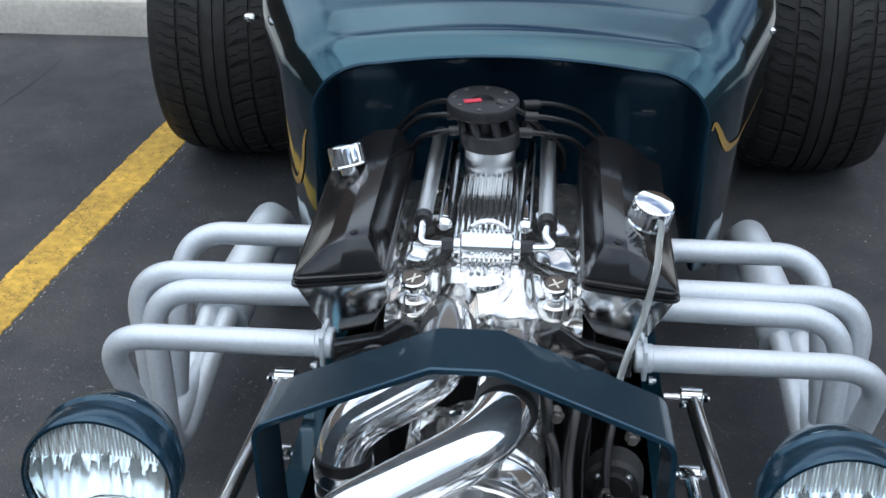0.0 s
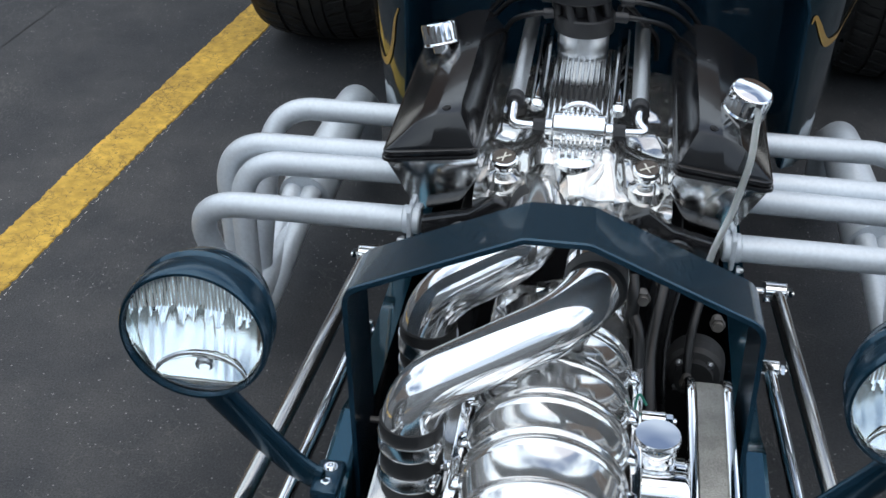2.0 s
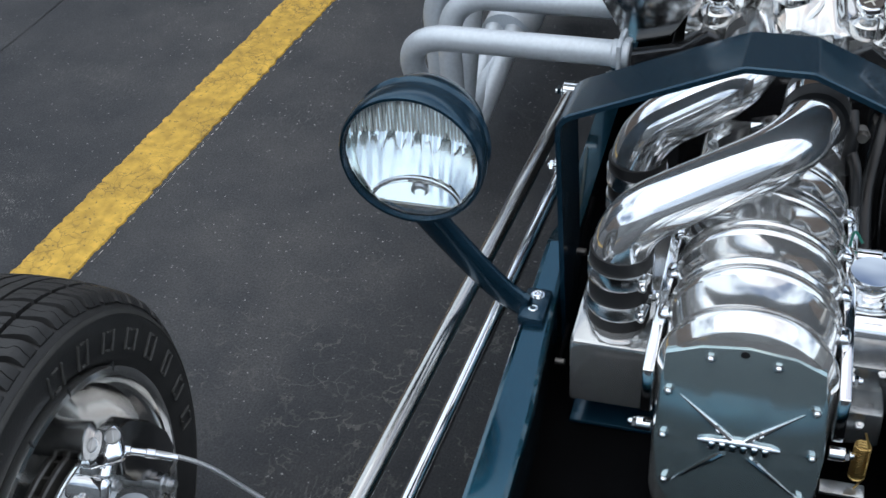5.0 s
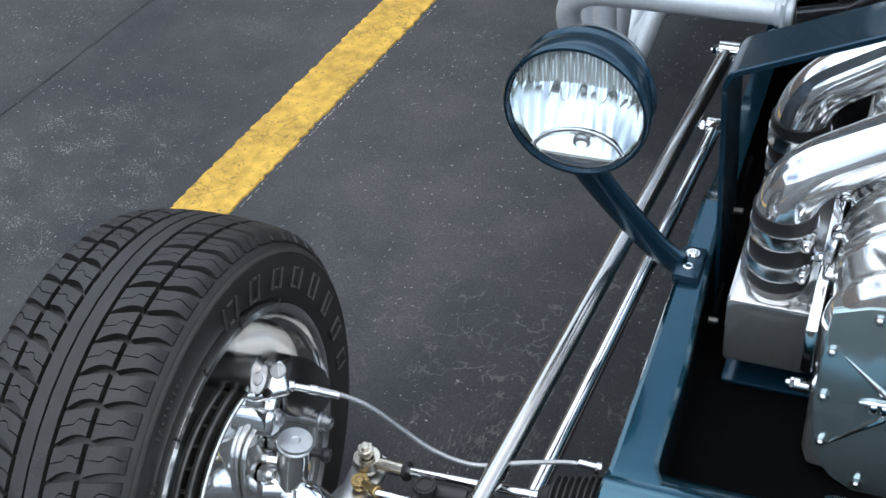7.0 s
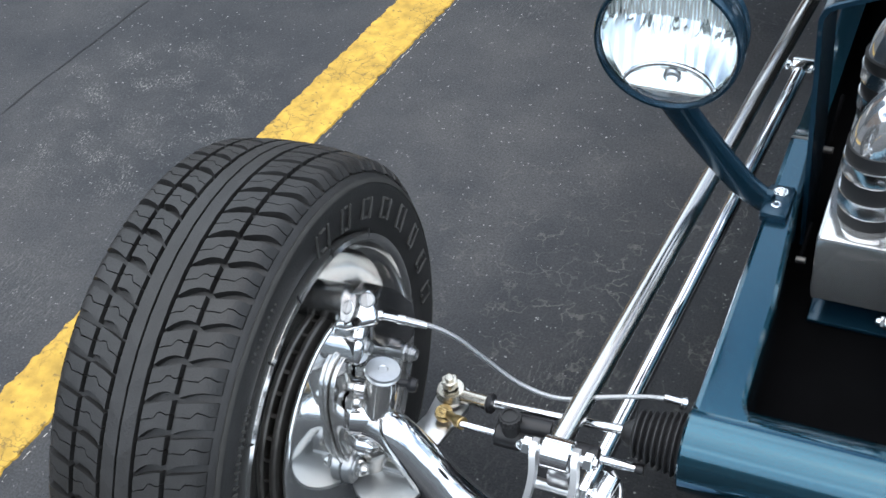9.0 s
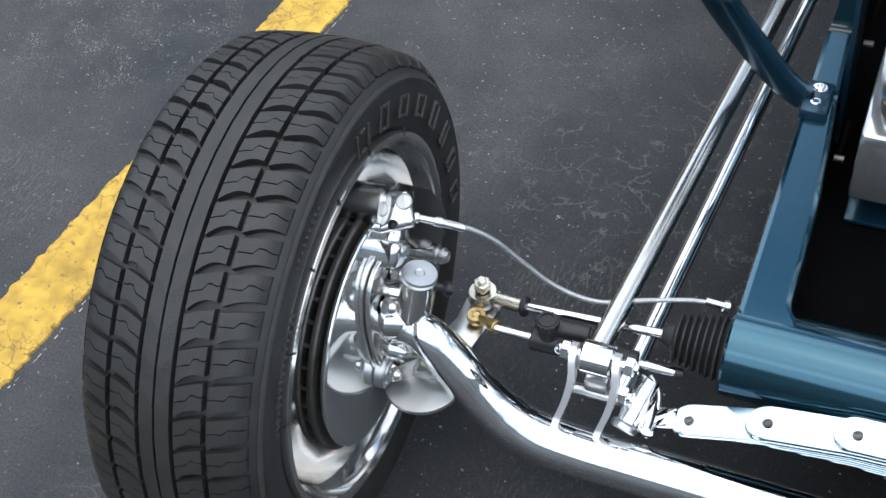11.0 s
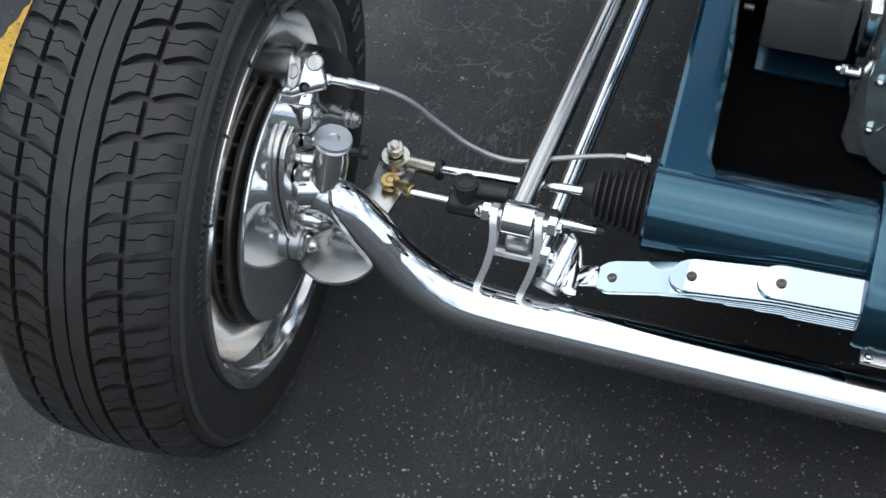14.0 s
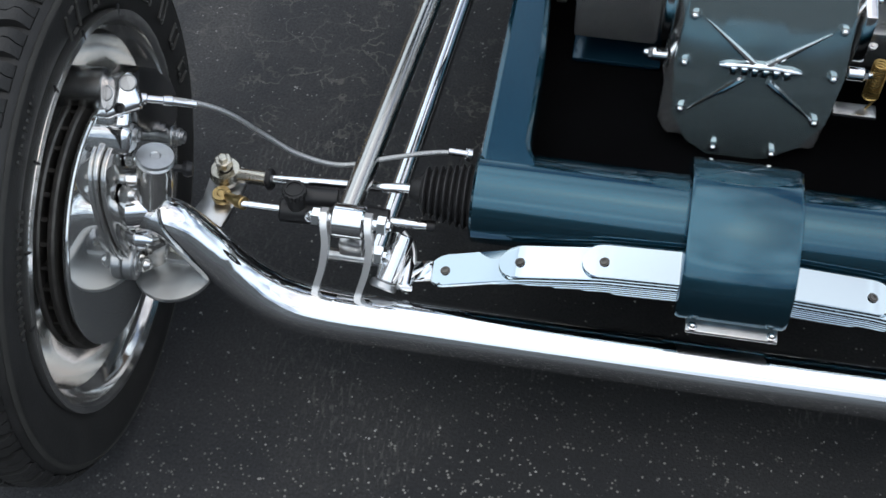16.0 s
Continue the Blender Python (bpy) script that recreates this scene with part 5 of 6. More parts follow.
        col = sweep([(-0.566, 2.465, 0.185), (-0.562, 2.50, 0.19), (-0.546, 2.57, 0.215), (-0.532, 2.65, 0.240), (-0.524, 2.72, 0.256), (-0.520, 2.775, 0.252), (-0.518, 2.812, 0.225), (-0.517, 2.828, 0.17), (-0.517, 2.832, 0.06)],
                    [0.056, 0.056, 0.050, 0.045, 0.044, 0.044, 0.044, 0.044, 0.044], 28)
        if FLIP:
            bmesh.ops.translate(col, verts=col.verts[:], vec=(-0.024, 0, 0))
        part("collector", col, CERAMIC, car, "silver exhaust collector pipe")
    FLIP = False
    # intake manifold
    def height(x, y):
        ax = abs(x)
        z = float(np.interp(ax, [0, 0.050, 0.060, 0.075, 0.105, 0.135, 0.155], [0.583, 0.583, 0.579, 0.562, 0.548, 0.545, 0.540]))
        side = min(1, max(0, (ax - 0.055) / 0.03))
        z += side * 0.0055 * math.cos((y - 2.06) / 0.108 * 2 * math.pi) * (1 - max(0, (ax - 0.12) / 0.035))
        z += 0.0030 * noise.noise((x * 48, y * 40, 0.3)) * side
        nose = max(0, (2.05 - y) / 0.09)
        z += 0.0035 * math.sin(x * 115) * min(1, max(0, (2.06 - y) / 0.03)) * (1 - side)
        return z - 0.055 * nose * nose * (1 - 0.55 * side)
    n, k2 = 56, 84
    top = [[(-0.156 + 0.312 * i / n, 1.965 + 0.465 * k / k2) for i in range(n + 1)] for k in range(k2 + 1)]
    rows = [[(x, y, height(x, y)) for x, y in r] for r in top]
    cast = skin([[(x, 1.962, 0.46) for x, _ in top[0]]] + rows + [[(x, 2.432, 0.46) for x, _ in top[0]]])
    manifold = part("intake_manifold", cast, CAST, car, "polished cast aluminium intake manifold", sharp=60)
    neck = sweep(spline([(-0.05, 1.918, 0.543), (-0.049, 1.96, 0.538), (-0.035, 2.02, 0.532), (-0.01, 2.06, 0.528)], 5), [0.043] * 4 + [0.039] * 6 + [0.044] * 6, 32)
    part("water_neck", neck, STEEL, manifold)
    for s in (-1, 1):
        part("neck_rib", sweep(spline([(s * 0.052, 2.05, 0.570), (s * 0.040, 2.01, 0.560), (s * 0.020, 1.985, 0.543), (s * 0.010, 1.968, 0.520)], 5), 0.010, 14), CAST, manifold)
        part("boss", merge(lathe([(0.034, 0.48), (0.033, 0.525), (0.028, 0.545), (0.016, 0.552), (0, 0.552)], Matrix.Translation((s * 0.112, 2.004, 0)), 28)), CAST, manifold)
    for k in range(12):
        x = -0.055 + 0.0098 * k
        part("fin", box((x, 2.235, 0.586), (0.0052, 0.33, 0.010), 0.0022, None, 2), BRUSHED, manifold)
    for k in range(8):
        x = -0.0385 + 0.011 * k
        part("fin", box((x, 2.045, 0.580), (0.0045, 0.045, 0.012), 0.0018, None, 1), POLISHED, manifold)
    part("oval_cap", lathe([(0, 0), (0.028, 0), (0.030, 0.004), (0.029, 0.010), (0.025, 0.013), (0, 0.014)], Matrix.Translation((-0.002, 2.015, 0.565)) @ Matrix.Diagonal((1.1, 0.8, 1, 1)), 36), CHROME, manifold)
    part("lift_loop", sweep([(0.036 * math.cos(a), 2.122, 0.588 + 0.034 * math.sin(a)) for a in (math.pi * k / 16 for k in range(17))], 0.0045, 12), CHROME, manifold)
    # water caps with spoked tops
    for s in (-1, 1):
        gx, gy = s * 0.112, 2.006
        tilt = aim((gx, gy, 0.566), (0, -0.22, 1))
        gauge = part("pressure_gauge", lathe([(0, -0.028), (0.013, -0.028), (0.013, -0.010), (0.010, -0.008), (0.010, 0.0), (0.019, 0.002), (0.022, 0.005), (0.022, 0.013), (0.0195, 0.015), (0.0185, 0.011), (0, 0.011)], tilt, 32), CHROME, manifold, "small chrome gauge with dark face")
        part("dial", lathe([(0.0184, 0.0112), (0.017, 0.0122), (0, 0.0122)], tilt, 28), DIAL, manifold)
        part("needle", box((0, 0, 0), (0.003, 0.026, 0.0012), 0.0003, tilt @ Matrix.Translation((0, 0, 0.0130)) @ Matrix.Rotation(radians(-62), 4, "Z"), 1), ZINC, manifold)
        part("needle", box((0, 0, 0), (0.003, 0.022, 0.0012), 0.0003, tilt @ Matrix.Translation((0, 0, 0.0132)) @ Matrix.Rotation(radians(25 if s > 0 else -10), 4, "Z"), 1), ZINC, manifold)
        part("union", lathe([(0, 0), (0.016, 0), (0.016, 0.008), (0, 0.008)], aim((gx, gy + 0.006, 0.546), (0, 0, 1)), 6), CHROME, manifold)
    # fuel rails
    for s in (-1, 1):
        x = -0.007 + s * 0.102
        railp = part("fuel_rail", rod((x, 2.135, 0.612), (x, 2.49, 0.612), 0.0140, 20), KNURL, car, "knurled aluminium fuel rail")
        part("rail_end", rod((x, 2.128, 0.612), (x, 2.150, 0.612), 0.0155, 20), PLASTIC, railp)
        inner = part("fuel_tube", rod((-0.007 + s * 0.067, 2.14, 0.606), (-0.007 + s * 0.070, 2.455, 0.606), 0.0115, 20), CHROME, car)
        part("ring_end", lathe([(0, -0.010), (0.006, -0.009), (0.0115, -0.004), (0.0130, 0.0), (0.0115, 0.004), (0.0115, 0.010)], aim((-0.007 + s * 0.067, 2.135, 0.606), (0, 1, 0.1)), 20), CHROME, inner)
        part("elbow", sweep(spline([(x, 2.13, 0.612), (x, 2.105, 0.605), (s * 0.105, 2.085, 0.598), (s * 0.072, 2.08, 0.597)], 6), 0.007, 14), CHROME, railp)
        for y in (2.19, 2.25, 2.36, 2.43):
            part("injector", merge(rod((x, y, 0.60), (x + s * 0.012, y, 0.55), 0.009), rod((x + s * 0.003, y, 0.59), (x + s * 0.008, y, 0.57), 0.012)), PLASTIC, railp)
    reg = part("fuel_regulator", rod((-0.043, 2.078, 0.600), (0.043, 2.078, 0.600), 0.024, 32), POLISHED, car, "finned aluminium fuel filter between the rails")
    for k in range(8):
        x = -0.026 + 0.0075 * k
        part("fin", lathe([(0.018, -0.0014), (0.0295, -0.0014), (0.0295, 0.0014), (0.018, 0.0014)], aim((x, 2.078, 0.600), (1, 0, 0)), 28, closed=True), POLISHED, reg)
    for s in (-1, 1):
        part("fitting", rod((s * 0.042, 2.078, 0.598), (s * 0.055, 2.078, 0.598), 0.014, 20), CHROME, reg)
        part("fitting", lathe([(0, 0), (0.013, 0), (0.013, 0.022), (0, 0.022)], aim((s * 0.052, 2.078, 0.598), (s, 0, 0)), 6), PLASTIC, reg)
    # distributor
    X, Y = -0.012, 2.412
    D = Matrix.Translation((X, Y, 0.0))
    dist = part("distributor", lathe([(0, 0.53), (0.047, 0.53), (0.047, 0.625), (0.044, 0.632), (0, 0.632)], D, 40), SATIN, car, "distributor with black cap and plug leads")
    part("collar", lathe([(0, 0.630), (0.054, 0.630), (0.055, 0.633), (0.055, 0.659), (0.053, 0.662), (0, 0.662)], D, 40), PLASTIC, dist)
    part("cap", lathe([(0, 0.650), (0.034, 0.650), (0.034, 0.69), (0.063, 0.694), (0.066, 0.698), (0.066, 0.712), (0.064, 0.716), (0.020, 0.716), (0.018, 0.709), (0, 0.709)], Matrix.Translation((-0.014, 0, 0)) @ D, 48), PLASTIC, dist)
    for k in range(8):
        a = 2 * math.pi * (k + 0.5) / 8
        part("post", rod((X + 0.046 * math.cos(a), Y + 0.046 * math.sin(a), 0.650), (X - 0.012 + 0.049 * math.cos(a), Y + 0.049 * math.sin(a), 0.697), 0.008, 12), PLASTIC, dist)
        part("screw", rod((X - 0.014 + 0.052 * math.cos(a + 0.3), Y + 0.052 * math.sin(a + 0.3), 0.7155), (X - 0.014 + 0.052 * math.cos(a + 0.3), Y + 0.052 * math.sin(a + 0.3), 0.718), 0.004, 10), IRON, dist)
    part("red_label", box((X - 0.032, Y - 0.012, 0.7172), (0.032, 0.014, 0.0016), 0.0003, Matrix.Rotation(radians(18), 4, "Z"), 1), RED, dist)
    leads = [[(-0.072, 2.40, 0.688), (-0.105, 2.40, 0.688), (-0.150, 2.44, 0.660), (-0.195, 2.49, 0.595)], [(-0.065, 2.37, 0.672), (-0.100, 2.37, 0.668), (-0.140, 2.40, 0.640), (-0.165, 2.44, 0.585)],
             [(-0.06, 2.43, 0.695), (-0.105, 2.46, 0.690), (-0.160, 2.50, 0.650), (-0.21, 2.54, 0.58)], [(0.05, 2.40, 0.690), (0.095, 2.40, 0.688), (0.150, 2.44, 0.655), (0.205, 2.49, 0.590)],
             [(0.04, 2.36, 0.676), (0.085, 2.365, 0.672), (0.140, 2.41, 0.640), (0.175, 2.45, 0.580)], [(0.045, 2.44, 0.695), (0.100, 2.46, 0.690), (0.165, 2.50, 0.650), (0.22, 2.54, 0.57)],
             [(0.0, 2.40, 0.715), (0.035, 2.39, 0.708), (0.085, 2.43, 0.650), (0.125, 2.48, 0.57)], [(0.05, 2.42, 0.670), (0.085, 2.44, 0.640), (0.12, 2.46, 0.60), (0.125, 2.47, 0.55)]]
    for p in leads:
        part("plug_lead", sweep(spline(p, 7), 0.0050, 10), DARK_HOSE, dist)
        a, b = Vector(p[0]), Vector(p[0]).lerp(Vector(p[1]), 0.55)
        part("boot", rod(a, b, 0.0095, 14), PLASTIC, dist)
    # breathers
    def breather(p, way, r, h, name):
        bm = lathe([(0, 0), (r * 0.55, 0), (r * 0.55, h * 0.25), (r * 1.02, h * 0.26), (r * 1.05, h * 0.30), (r, h * 0.36)], None, 48)
        cap = lathe([(r, h * 0.36)] + [(r, h * 0.90), (r * 0.96, h * 0.97), (r * 0.88, h), (r * 0.6, h * 1.03), (r * 0.3, h * 1.05), (0, h * 1.055)], None, 48)
        for i, v in enumerate(cap.verts):
            rad = math.hypot(v.co.x, v.co.y)
            if rad > r * 0.98 and int(math.atan2(v.co.y, v.co.x) / (2 * math.pi) * 48 + 48.5) % 2:
                v.co.x *= 0.965
                v.co.y *= 0.965
        bm = merge(bm, cap)
        bm.transform(aim(p, way))
        return part("breather", bm, CHROME, car, name, sharp=15)
    breather((-0.247, 2.262, 0.632), (-0.24, 0.26, 0.93), 0.031, 0.052, "knurled chrome breather cap")
    br = breather((0.252, 2.10, 0.632), (0.22, -0.16, 0.96), 0.034, 0.053, "chrome breather cap with clear hose")
    hose = part("clear_hose", sweep(spline([(0.266, 2.085, 0.668), (0.273, 2.060, 0.657), (0.268, 2.020, 0.652), (0.262, 1.972, 0.628), (0.252, 1.945, 0.596), (0.241, 1.925, 0.560), (0.220, 1.89, 0.517), (0.205, 1.86, 0.47)], 8), 0.0054, 16), CLEAR_HOSE, br, "clear vinyl hose")


engine()


# ---- supercharger ----
def blower():
    cov = [(-0.096, 0.458), (-0.055, 0.475), (0.0, 0.482), (0.055, 0.475), (0.090, 0.458), (0.099, 0.40), (0.105, 0.32), (0.100, 0.245), (0.075, 0.198), (0.038, 0.170), (0.0, 0.163), (-0.038, 0.166), (-0.070, 0.188), (-0.094, 0.235), (-0.103, 0.32), (-0.100, 0.40)]
    m = Matrix(((1, 0, 0, 0.003), (0, 0, 1, 1.313), (0, 1, 0, 0), (0, 0, 0, 1)))
    def arch(y, r, low=0.18):
        top = 0.100 - 0.030 * max(0, y - 1.45)
        pts = [(0.106 * r, low), (0.106 * r, 0.36)] + [(0.106 * r * math.cos(a), 0.413 + top * r * math.sin(a)) for a in (math.pi * k / 28 for k in range(29))] + [(-0.106 * r, 0.36), (-0.106 * r, low)]
        return [(x + 0.003, y, z) for x, z in pts]
    secs = []
    for y, r in ((1.325, 0.90), (1.328, 0.93), (1.345, 1.0), (1.350, 1.02), (1.356, 1.02), (1.360, 0.985), (1.37, 0.97)):
        secs.append(arch(y, r))
    for yr in (1.440, 1.520, 1.602, 1.685):
        for dy, r in ((-0.016, 0.97), (-0.012, 0.985), (-0.010, 1.012), (-0.003, 1.012), (-0.001, 1.0), (0.003, 1.0), (0.005, 1.02), (0.012, 1.02), (0.014, 0.985), (0.018, 0.97)):
            secs.append(arch(yr + dy, r))
    secs += [arch(1.76, 0.97), arch(1.78, 0.9)]
    body = part("supercharger", skin(secs, closed=True, caps=True), CASE, car, "polished supercharger with ribbed case", sharp=50)
    def tip(bm):
        bm.transform(Matrix(((1, 0, 0, 0), (0, 1, 0.05, -0.016), (0, 0, 1, 0), (0, 0, 0, 1))))
        return bm
    # teal in the cover's colour stands in for the crossmember it mirrors
    cover = part("front_cover", tip(prism(cov, 0.013, m, 0.002)), material("teal_tinted_cover", (0.42, 0.53, 0.55), 0.12, 0.76, rough_var=0.04, bump=0.02, bump_scale=30), body, "flat polished cover plate")
    for x, z in ((-0.086, 0.402), (-0.088, 0.327), (-0.082, 0.248), (0.089, 0.402), (0.093, 0.327), (0.087, 0.250), (-0.040, 0.463), (0.038, 0.463), (-0.030, 0.186), (0.046, 0.186)):
        part("acorn_nut", tip(nut((x, 1.313, z), (0, -1, 0), 0.0066, 0.0048)), CHROME, cover)
    for k, (a, b) in enumerate((((-0.071, 0.396), (-0.004, 0.334)), ((0.077, 0.394), (0.012, 0.334)), ((-0.072, 0.247), (-0.012, 0.309)), ((0.083, 0.251), (0.018, 0.308)))):
        path = [Vector((a[0], 1.312, a[1])).lerp(Vector((b[0], 1.312, b[1])), t / 5) for t in range(6)]
        part("raised_spear", tip(sweep(path, [0.0006, 0.0016, 0.0024, 0.0032, 0.0040, 0.0042], 8)), CHROME, cover)
    part("badge", tip(sweep([(0.005 - 0.050 + 0.100 * k / 14, 1.311, 0.3275 + 0.004 * math.sin(math.pi * k / 14)) for k in range(15)], [0.002, 0.0045, 0.0052, 0.0040, 0.0042, 0.0050, 0.0058, 0.0064, 0.0058, 0.0050, 0.0042, 0.0040, 0.0052, 0.0045, 0.002], 14)), CHROME, cover, "chrome winged badge")
    for k in range(6):
        part("badge_mark", tip(box((-0.0275 + 0.0130 * k, 1.3070, 0.3255), (0.0090, 0.007, 0.0130), 0.0030, None, 3)), CHROME, cover)
    part("plug_hole", tip(rod((-0.001, 1.3125, 0.4735), (-0.001, 1.3115, 0.4735), 0.0052, 20)), BLACK_MATT, cover)
    for s in (-1, 1):
        part("side_flange", box((s * 0.117 + 0.003, 1.55, 0.372), (0.015, 0.43, 0.074), 0.003), POLISHED, body)
        for y in (1.440, 1.520, 1.602, 1.685):
            part("rib_boss", box((s * 0.104 + 0.003, y, 0.398), (0.020, 0.030, 0.052), 0.008, Matrix.Rotation(radians(18 * s), 4, "Y"), 3), POLISHED, body)
        for y, z in ((1.406, 0.375), (1.334, 0.317), (1.759, 0.364)) if s > 0 else ((1.355, 0.292), (1.50, 0.385), (1.65, 0.385)):
            part("stud", merge(rod((s * 0.110 + 0.003, y, z), (s * 0.130 + 0.003, y, z), 0.009), nut((s * 0.128 + 0.003, y, z), (s, 0, 0), 0.0075, 0.007)), CHROME, body)
    rear = part("rear_housing", merge(box((0.0, 1.800, 0.375), (0.205, 0.115, 0.150), 0.022, None, 4), rod((0.0, 1.80, 0.40), (0.0, 1.855, 0.40), 0.062, 40)), CASE, body, "polished rear drive housing")
    part("crossover_tube", rod((-0.030, 1.770, 0.486), (0.050, 1.770, 0.492), 0.011, 20), CHROME, rear)
    for x in (-0.026, 0.046):
        part("union", lathe([(0, -0.009), (0.016, -0.009), (0.016, 0.009), (0, 0.009)], aim((x, 1.770, 0.489), (1, 0, 0.06)), 6), CHROME, rear)
    for x, y in ((-0.085, 1.77), (-0.085, 1.83), (0.085, 1.77), (0.085, 1.83), (0.0, 1.775)):
        part("bolt", nut((x, y, 0.449), (0, 0, 1), 0.0085, 0.007, False), SATIN, rear)
    # outlet box and its two couplings
    part("outlet_box", merge(box((-0.176, 1.60, 0.275), (0.115, 0.31, 0.115), 0.006)), BOX_ALLOY, body, "polished outlet box")
    # dark paint on this bracket stands in for shade under the outlet box
    part("lower_bracket", box((-0.170, 1.550, 0.174), (0.124, 0.21, 0.008), 0.002), TEAL_DARK, car)
    for p, q in (((-0.255, 1.743, 0.350), (-0.257, 1.653, 0.316)), ((-0.255, 1.555, 0.258), (-0.257, 1.495, 0.239))):
        link = part("throttle_link", rod(p, q, 0.0030, 12), NEAR_BLACK, car)
        part("link_end", rod((q[0] - 0.006, q[1], q[2]), (q[0] + 0.008, q[1], q[2]), 0.0050, 14), IRON, link)

    def coupling(x, y, z0, z1, r):
        cp = part("rubber_coupling", rod((x, y, z0), (x, y, z1), r, 40, 0.06), HOSE_RUBBER, car, "black rubber hose coupling")
        for t in (0.30, 0.72):
            z = z0 + (z1 - z0) * t
            part("hose_clamp", lathe([(r + 0.0002, -0.0125), (r + 0.0018, -0.0125), (r + 0.0024, -0.011), (r + 0.0018, -0.009), (r + 0.0018, 0.009), (r + 0.0024, 0.011), (r + 0.0018, 0.0125), (r + 0.0002, 0.0125)], Matrix.Translation((x, y, z)), 40, closed=True), STRAP, cp)
            part("clamp_screw", merge(rod((x + r * 0.75, y - r * 0.82, z - 0.012), (x + r * 0.95, y - r * 0.55, z + 0.012), 0.006), nut((x + r * 0.75, y - r * 0.82, z), (0.3, -0.9, 0.2), 0.007, 0.010)), CHROME, cp)
    coupling(-0.177, 1.514, 0.328, 0.456, 0.0425)
    coupling(-0.190, 1.738, 0.328, 0.442, 0.0425)
    a = fillet([(-0.177, 1.513, 0.40), (-0.177, 1.511, 0.497), (0.043, 1.613, 0.579), (0.050, 1.845, 0.552)], [0.060, 0.075], 14)
    part("boost_pipe", sweep(a, 0.0395, 48), BUFFED, car, "polished bent boost pipe")
    b = fillet([(-0.190, 1.738, 0.38), (-0.190, 1.736, 0.480), (-0.045, 1.775, 0.565), (-0.05, 1.93, 0.545)], [0.055, 0.062], 14)
    part("boost_pipe", sweep(b, 0.0395, 48), BUFFED, car, "polished bent boost pipe")
    up = part("rubber_coupling", rod((0.047, 1.664, 0.575), (0.048, 1.75, 0.567), 0.0430, 40), HOSE_RUBBER, car, "black rubber hose coupling")
    part("hose_clamp", lathe([(0.0432, -0.010), (0.0450, -0.010), (0.0450, 0.010), (0.0432, 0.010)], aim((0.0475, 1.705, 0.571), (0, 1, -0.09)), 40, closed=True), CHROME, up)
    part("rubber_coupling", rod((-0.05, 1.87, 0.549), (-0.05, 1.925, 0.542), 0.0425, 36), HOSE_RUBBER, car, "black rubber hose coupling")
    # side-draught carburettor and its round air filter
    carb = part("carburettor", merge(rod((0.10, 1.56, 0.33), (0.20, 1.56, 0.33), 0.045, 32), box((0.145, 1.56, 0.33), (0.06, 0.10, 0.10), 0.01), rod((0.148, 1.573, 0.33), (0.148, 1.573, 0.398), 0.028, 32)), POLISHED, car, "polished side-draught carburettor")
    part("carb_body", merge(box((0.152, 1.485, 0.318), (0.070, 0.075, 0.085), 0.006), box((0.150, 1.430, 0.290), (0.055, 0.05, 0.06), 0.005)), CARB_GREY, carb, "dark grey carburettor body")
    part("throat", rod((0.128, 1.530, 0.352), (0.192, 1.530, 0.352), 0.030, 32, 0.1), BRUSHED, carb, "brushed throat")
    for x, y, z in ((0.130, 1.448, 0.352), (0.170, 1.448, 0.352), (0.150, 1.404, 0.300)):
        part("screw", nut((x, y, z), (0, -0.4, 0.9), 0.006, 0.004, False), SATIN, carb)
    part("dashpot_lid", lathe([(0, 0.395), (0.031, 0.395), (0.0325, 0.399), (0.0325, 0.412), (0.030, 0.416), (0, 0.417)], Matrix.Translation((0.148, 1.573, 0)), 40), CHROME, carb)
    part("wire", sweep(spline([(0.115, 1.62, 0.40), (0.12, 1.64, 0.425), (0.132, 1.63, 0.415)], 6), 0.002, 8), material("green_wire", (0.02, 0.22, 0.16), 0.4), carb)
    part("fuel_union", merge(rod((0.11, 1.625, 0.395), (0.16, 1.625, 0.395), 0.013), nut((0.16, 1.625, 0.395), (1, 0, 0), 0.010, 0.010, False)), CHROME, carb)
    def oval(grow, n=20):
        y0, y1, zc, r = 1.395, 1.675, 0.330, 0.078 + grow
        return [(y1 + r * math.cos(a), zc + r * math.sin(a)) for a in (-math.pi / 2 + math.pi * k / n for k in range(n + 1))] + \
               [(y0 - r * math.cos(a), zc - r * math.sin(a)) for a in (-math.pi / 2 + math.pi * k / n for k in range(n + 1))]

    def across(x):
        return Matrix(((0, 0, 1, x), (1, 0, 0, 0), (0, 1, 0, 0), (0, 0, 0, 1)))
    fl = part("air_filter", prism(oval(0.0), 0.036, across(0.202), 0.001), MESH, car, "long oval air filter with chrome plates")
    part("filter_plate", prism(oval(0.007), 0.012, across(0.188), 0.004), CHROME, fl)
    part("filter_plate", prism(oval(0.007), 0.014, across(0.238), 0.004), CHROME, fl)
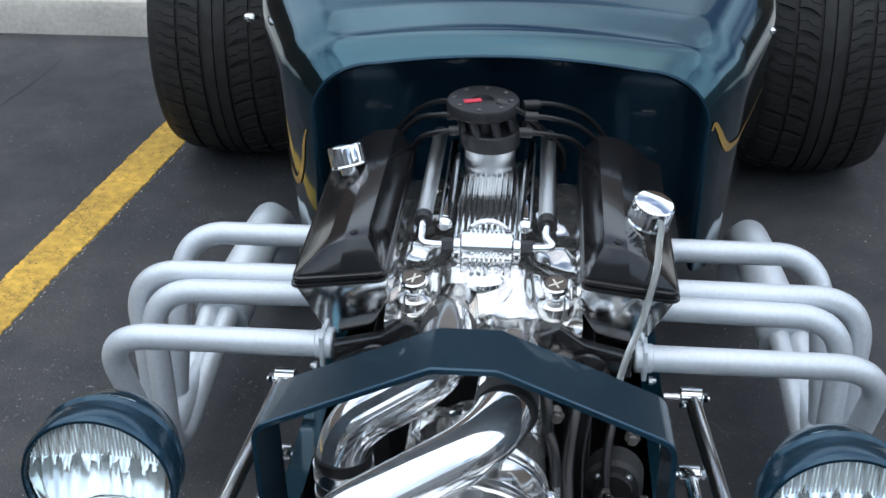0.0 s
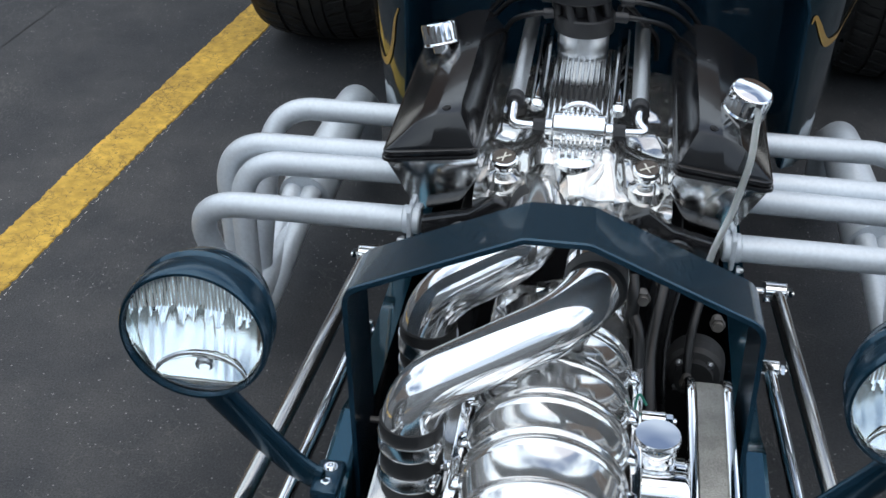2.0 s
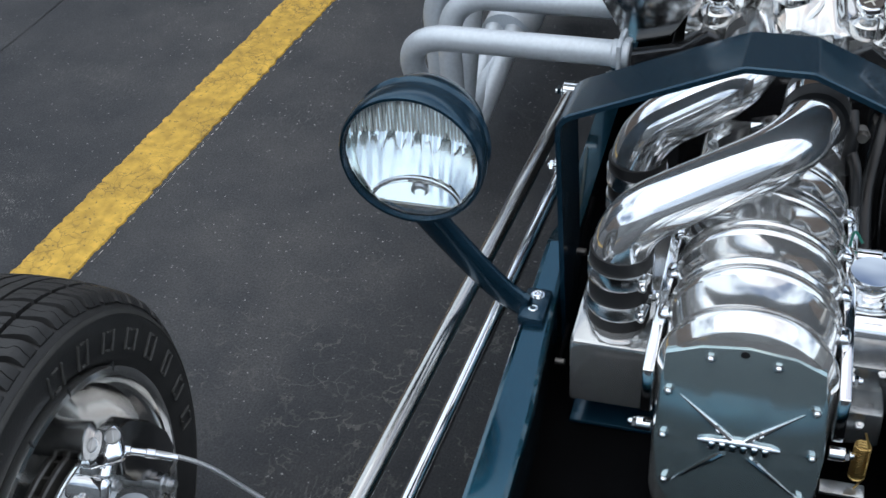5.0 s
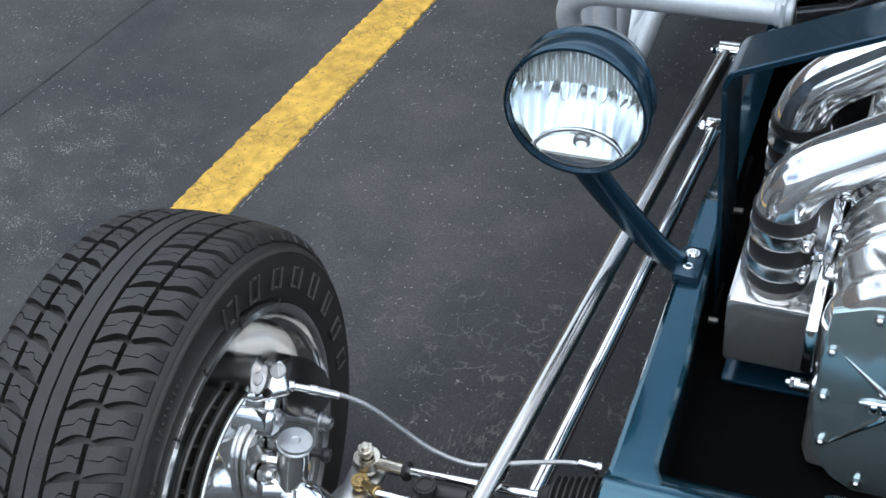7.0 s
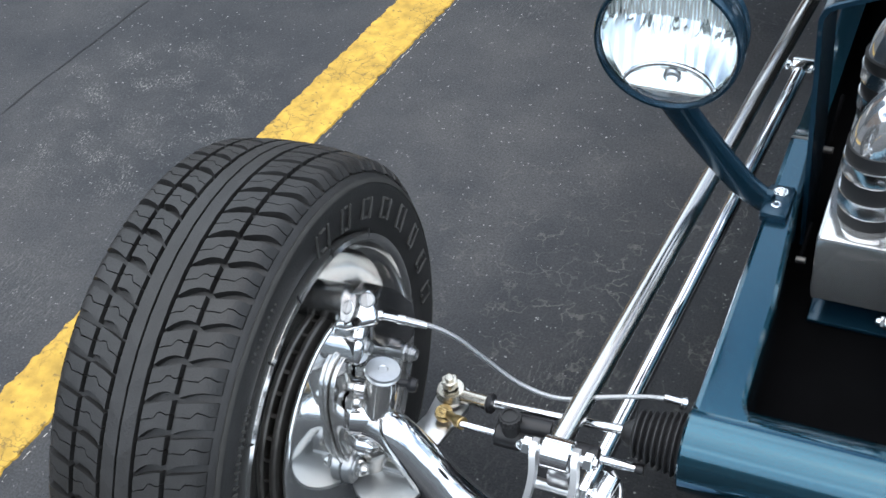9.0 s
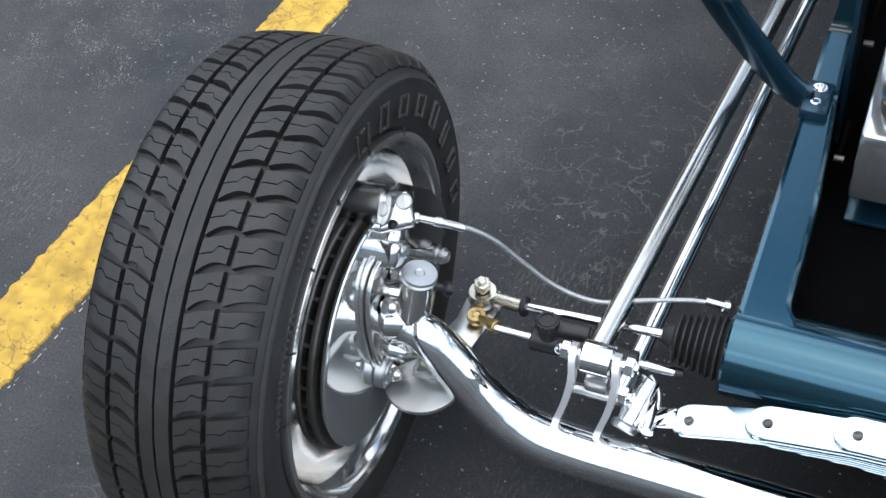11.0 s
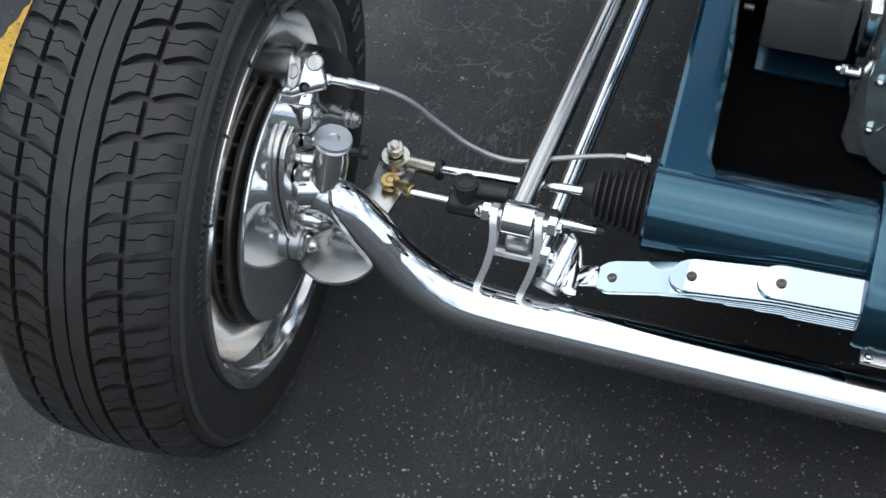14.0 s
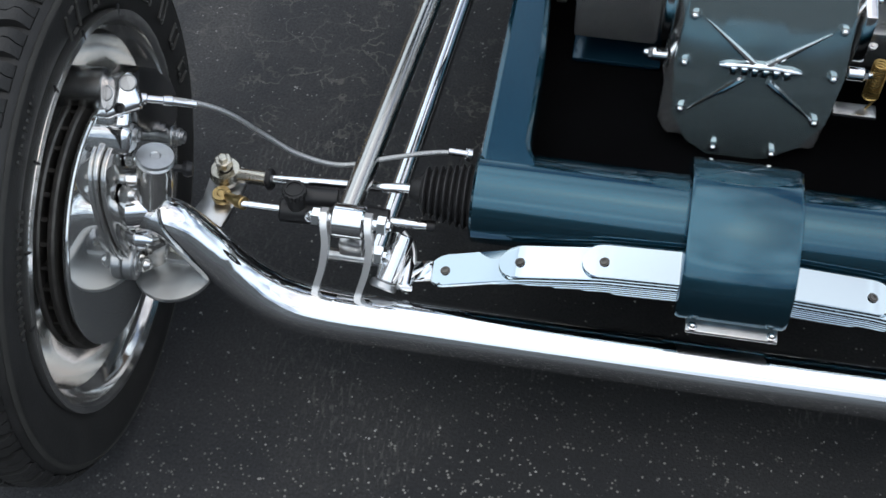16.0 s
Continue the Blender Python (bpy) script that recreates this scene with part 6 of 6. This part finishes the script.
    # hoses and linkage beside the engine
    for p, r in (([(0.10, 1.80, 0.46), (0.115, 1.76, 0.44), (0.12, 1.72, 0.40), (0.12, 1.66, 0.36)], 0.009), ([(0.165, 1.93, 0.47), (0.150, 1.86, 0.44), (0.138, 1.78, 0.38), (0.145, 1.66, 0.33)], 0.010),
                 ([(0.22, 1.93, 0.44), (0.20, 1.85, 0.38), (0.20, 1.80, 0.30), (0.21, 1.75, 0.2)], 0.007), ([(0.10, 1.82, 0.50), (0.105, 1.79, 0.47), (0.10, 1.78, 0.42)], 0.010)):
        part("hose", sweep(spline(p, 6), r, 14), DARK_HOSE, car, "black rubber hose")
    strap = sweep(spline([(0.190, 1.915, 0.475), (0.172, 1.86, 0.440), (0.160, 1.80, 0.385), (0.163, 1.73, 0.325), (0.172, 1.68, 0.27)], 7), 0.016, 16, flat=0.22, up=(1, 0, 0))
    part("curved_bracket", strap, BLACK, car, "glossy black curved bracket")
    pump = part("accessory_pump", lathe([(0, 0), (0.040, 0), (0.046, 0.006), (0.046, 0.050), (0.040, 0.058), (0.030, 0.060), (0.030, 0.075), (0, 0.075)], aim((0.218, 1.90, 0.30), (-0.1, -1, 0.15)), 32), BLACK_MATT, car, "black belt-driven pump")
    for k in range(4):
        q = math.pi * (0.25 + 0.5 * k)
        part("bolt", nut((0.211 + 0.034 * math.cos(q), 1.842, 0.308 + 0.034 * math.sin(q)), (-0.1, -1, 0.15), 0.006, 0.005, False), SATIN, pump)
    for x, y, z in ((0.196, 1.79, 0.345), (0.118, 1.815, 0.475), (0.150, 1.90, 0.475), (0.232, 1.83, 0.43)):
        union = part("hose_union", merge(rod((x, y, z), (x, y - 0.03, z + 0.004), 0.008, 16), lathe([(0, 0), (0.0115, 0), (0.0115, 0.010), (0, 0.010)], aim((x, y - 0.012, z + 0.001), (0, -1, 0.1)), 6)), IRON, car, "dark steel hose union")
    part("return_spring", sweep([(0.152, 1.342, 0.250)] + [(0.152 + 0.0095 * math.cos(2 * math.pi * k / 10), 1.342 + 0.0095 * math.sin(2 * math.pi * k / 10), 0.272 + 0.00046 * k) for k in range(130)] + [(0.152, 1.342, 0.352)], 0.0015, 6), COPPER, car, "small brass coil spring")
    part("spring_hook", box((0.138, 1.338, 0.248), (0.055, 0.022, 0.006), 0.002), SATIN, car)


blower()
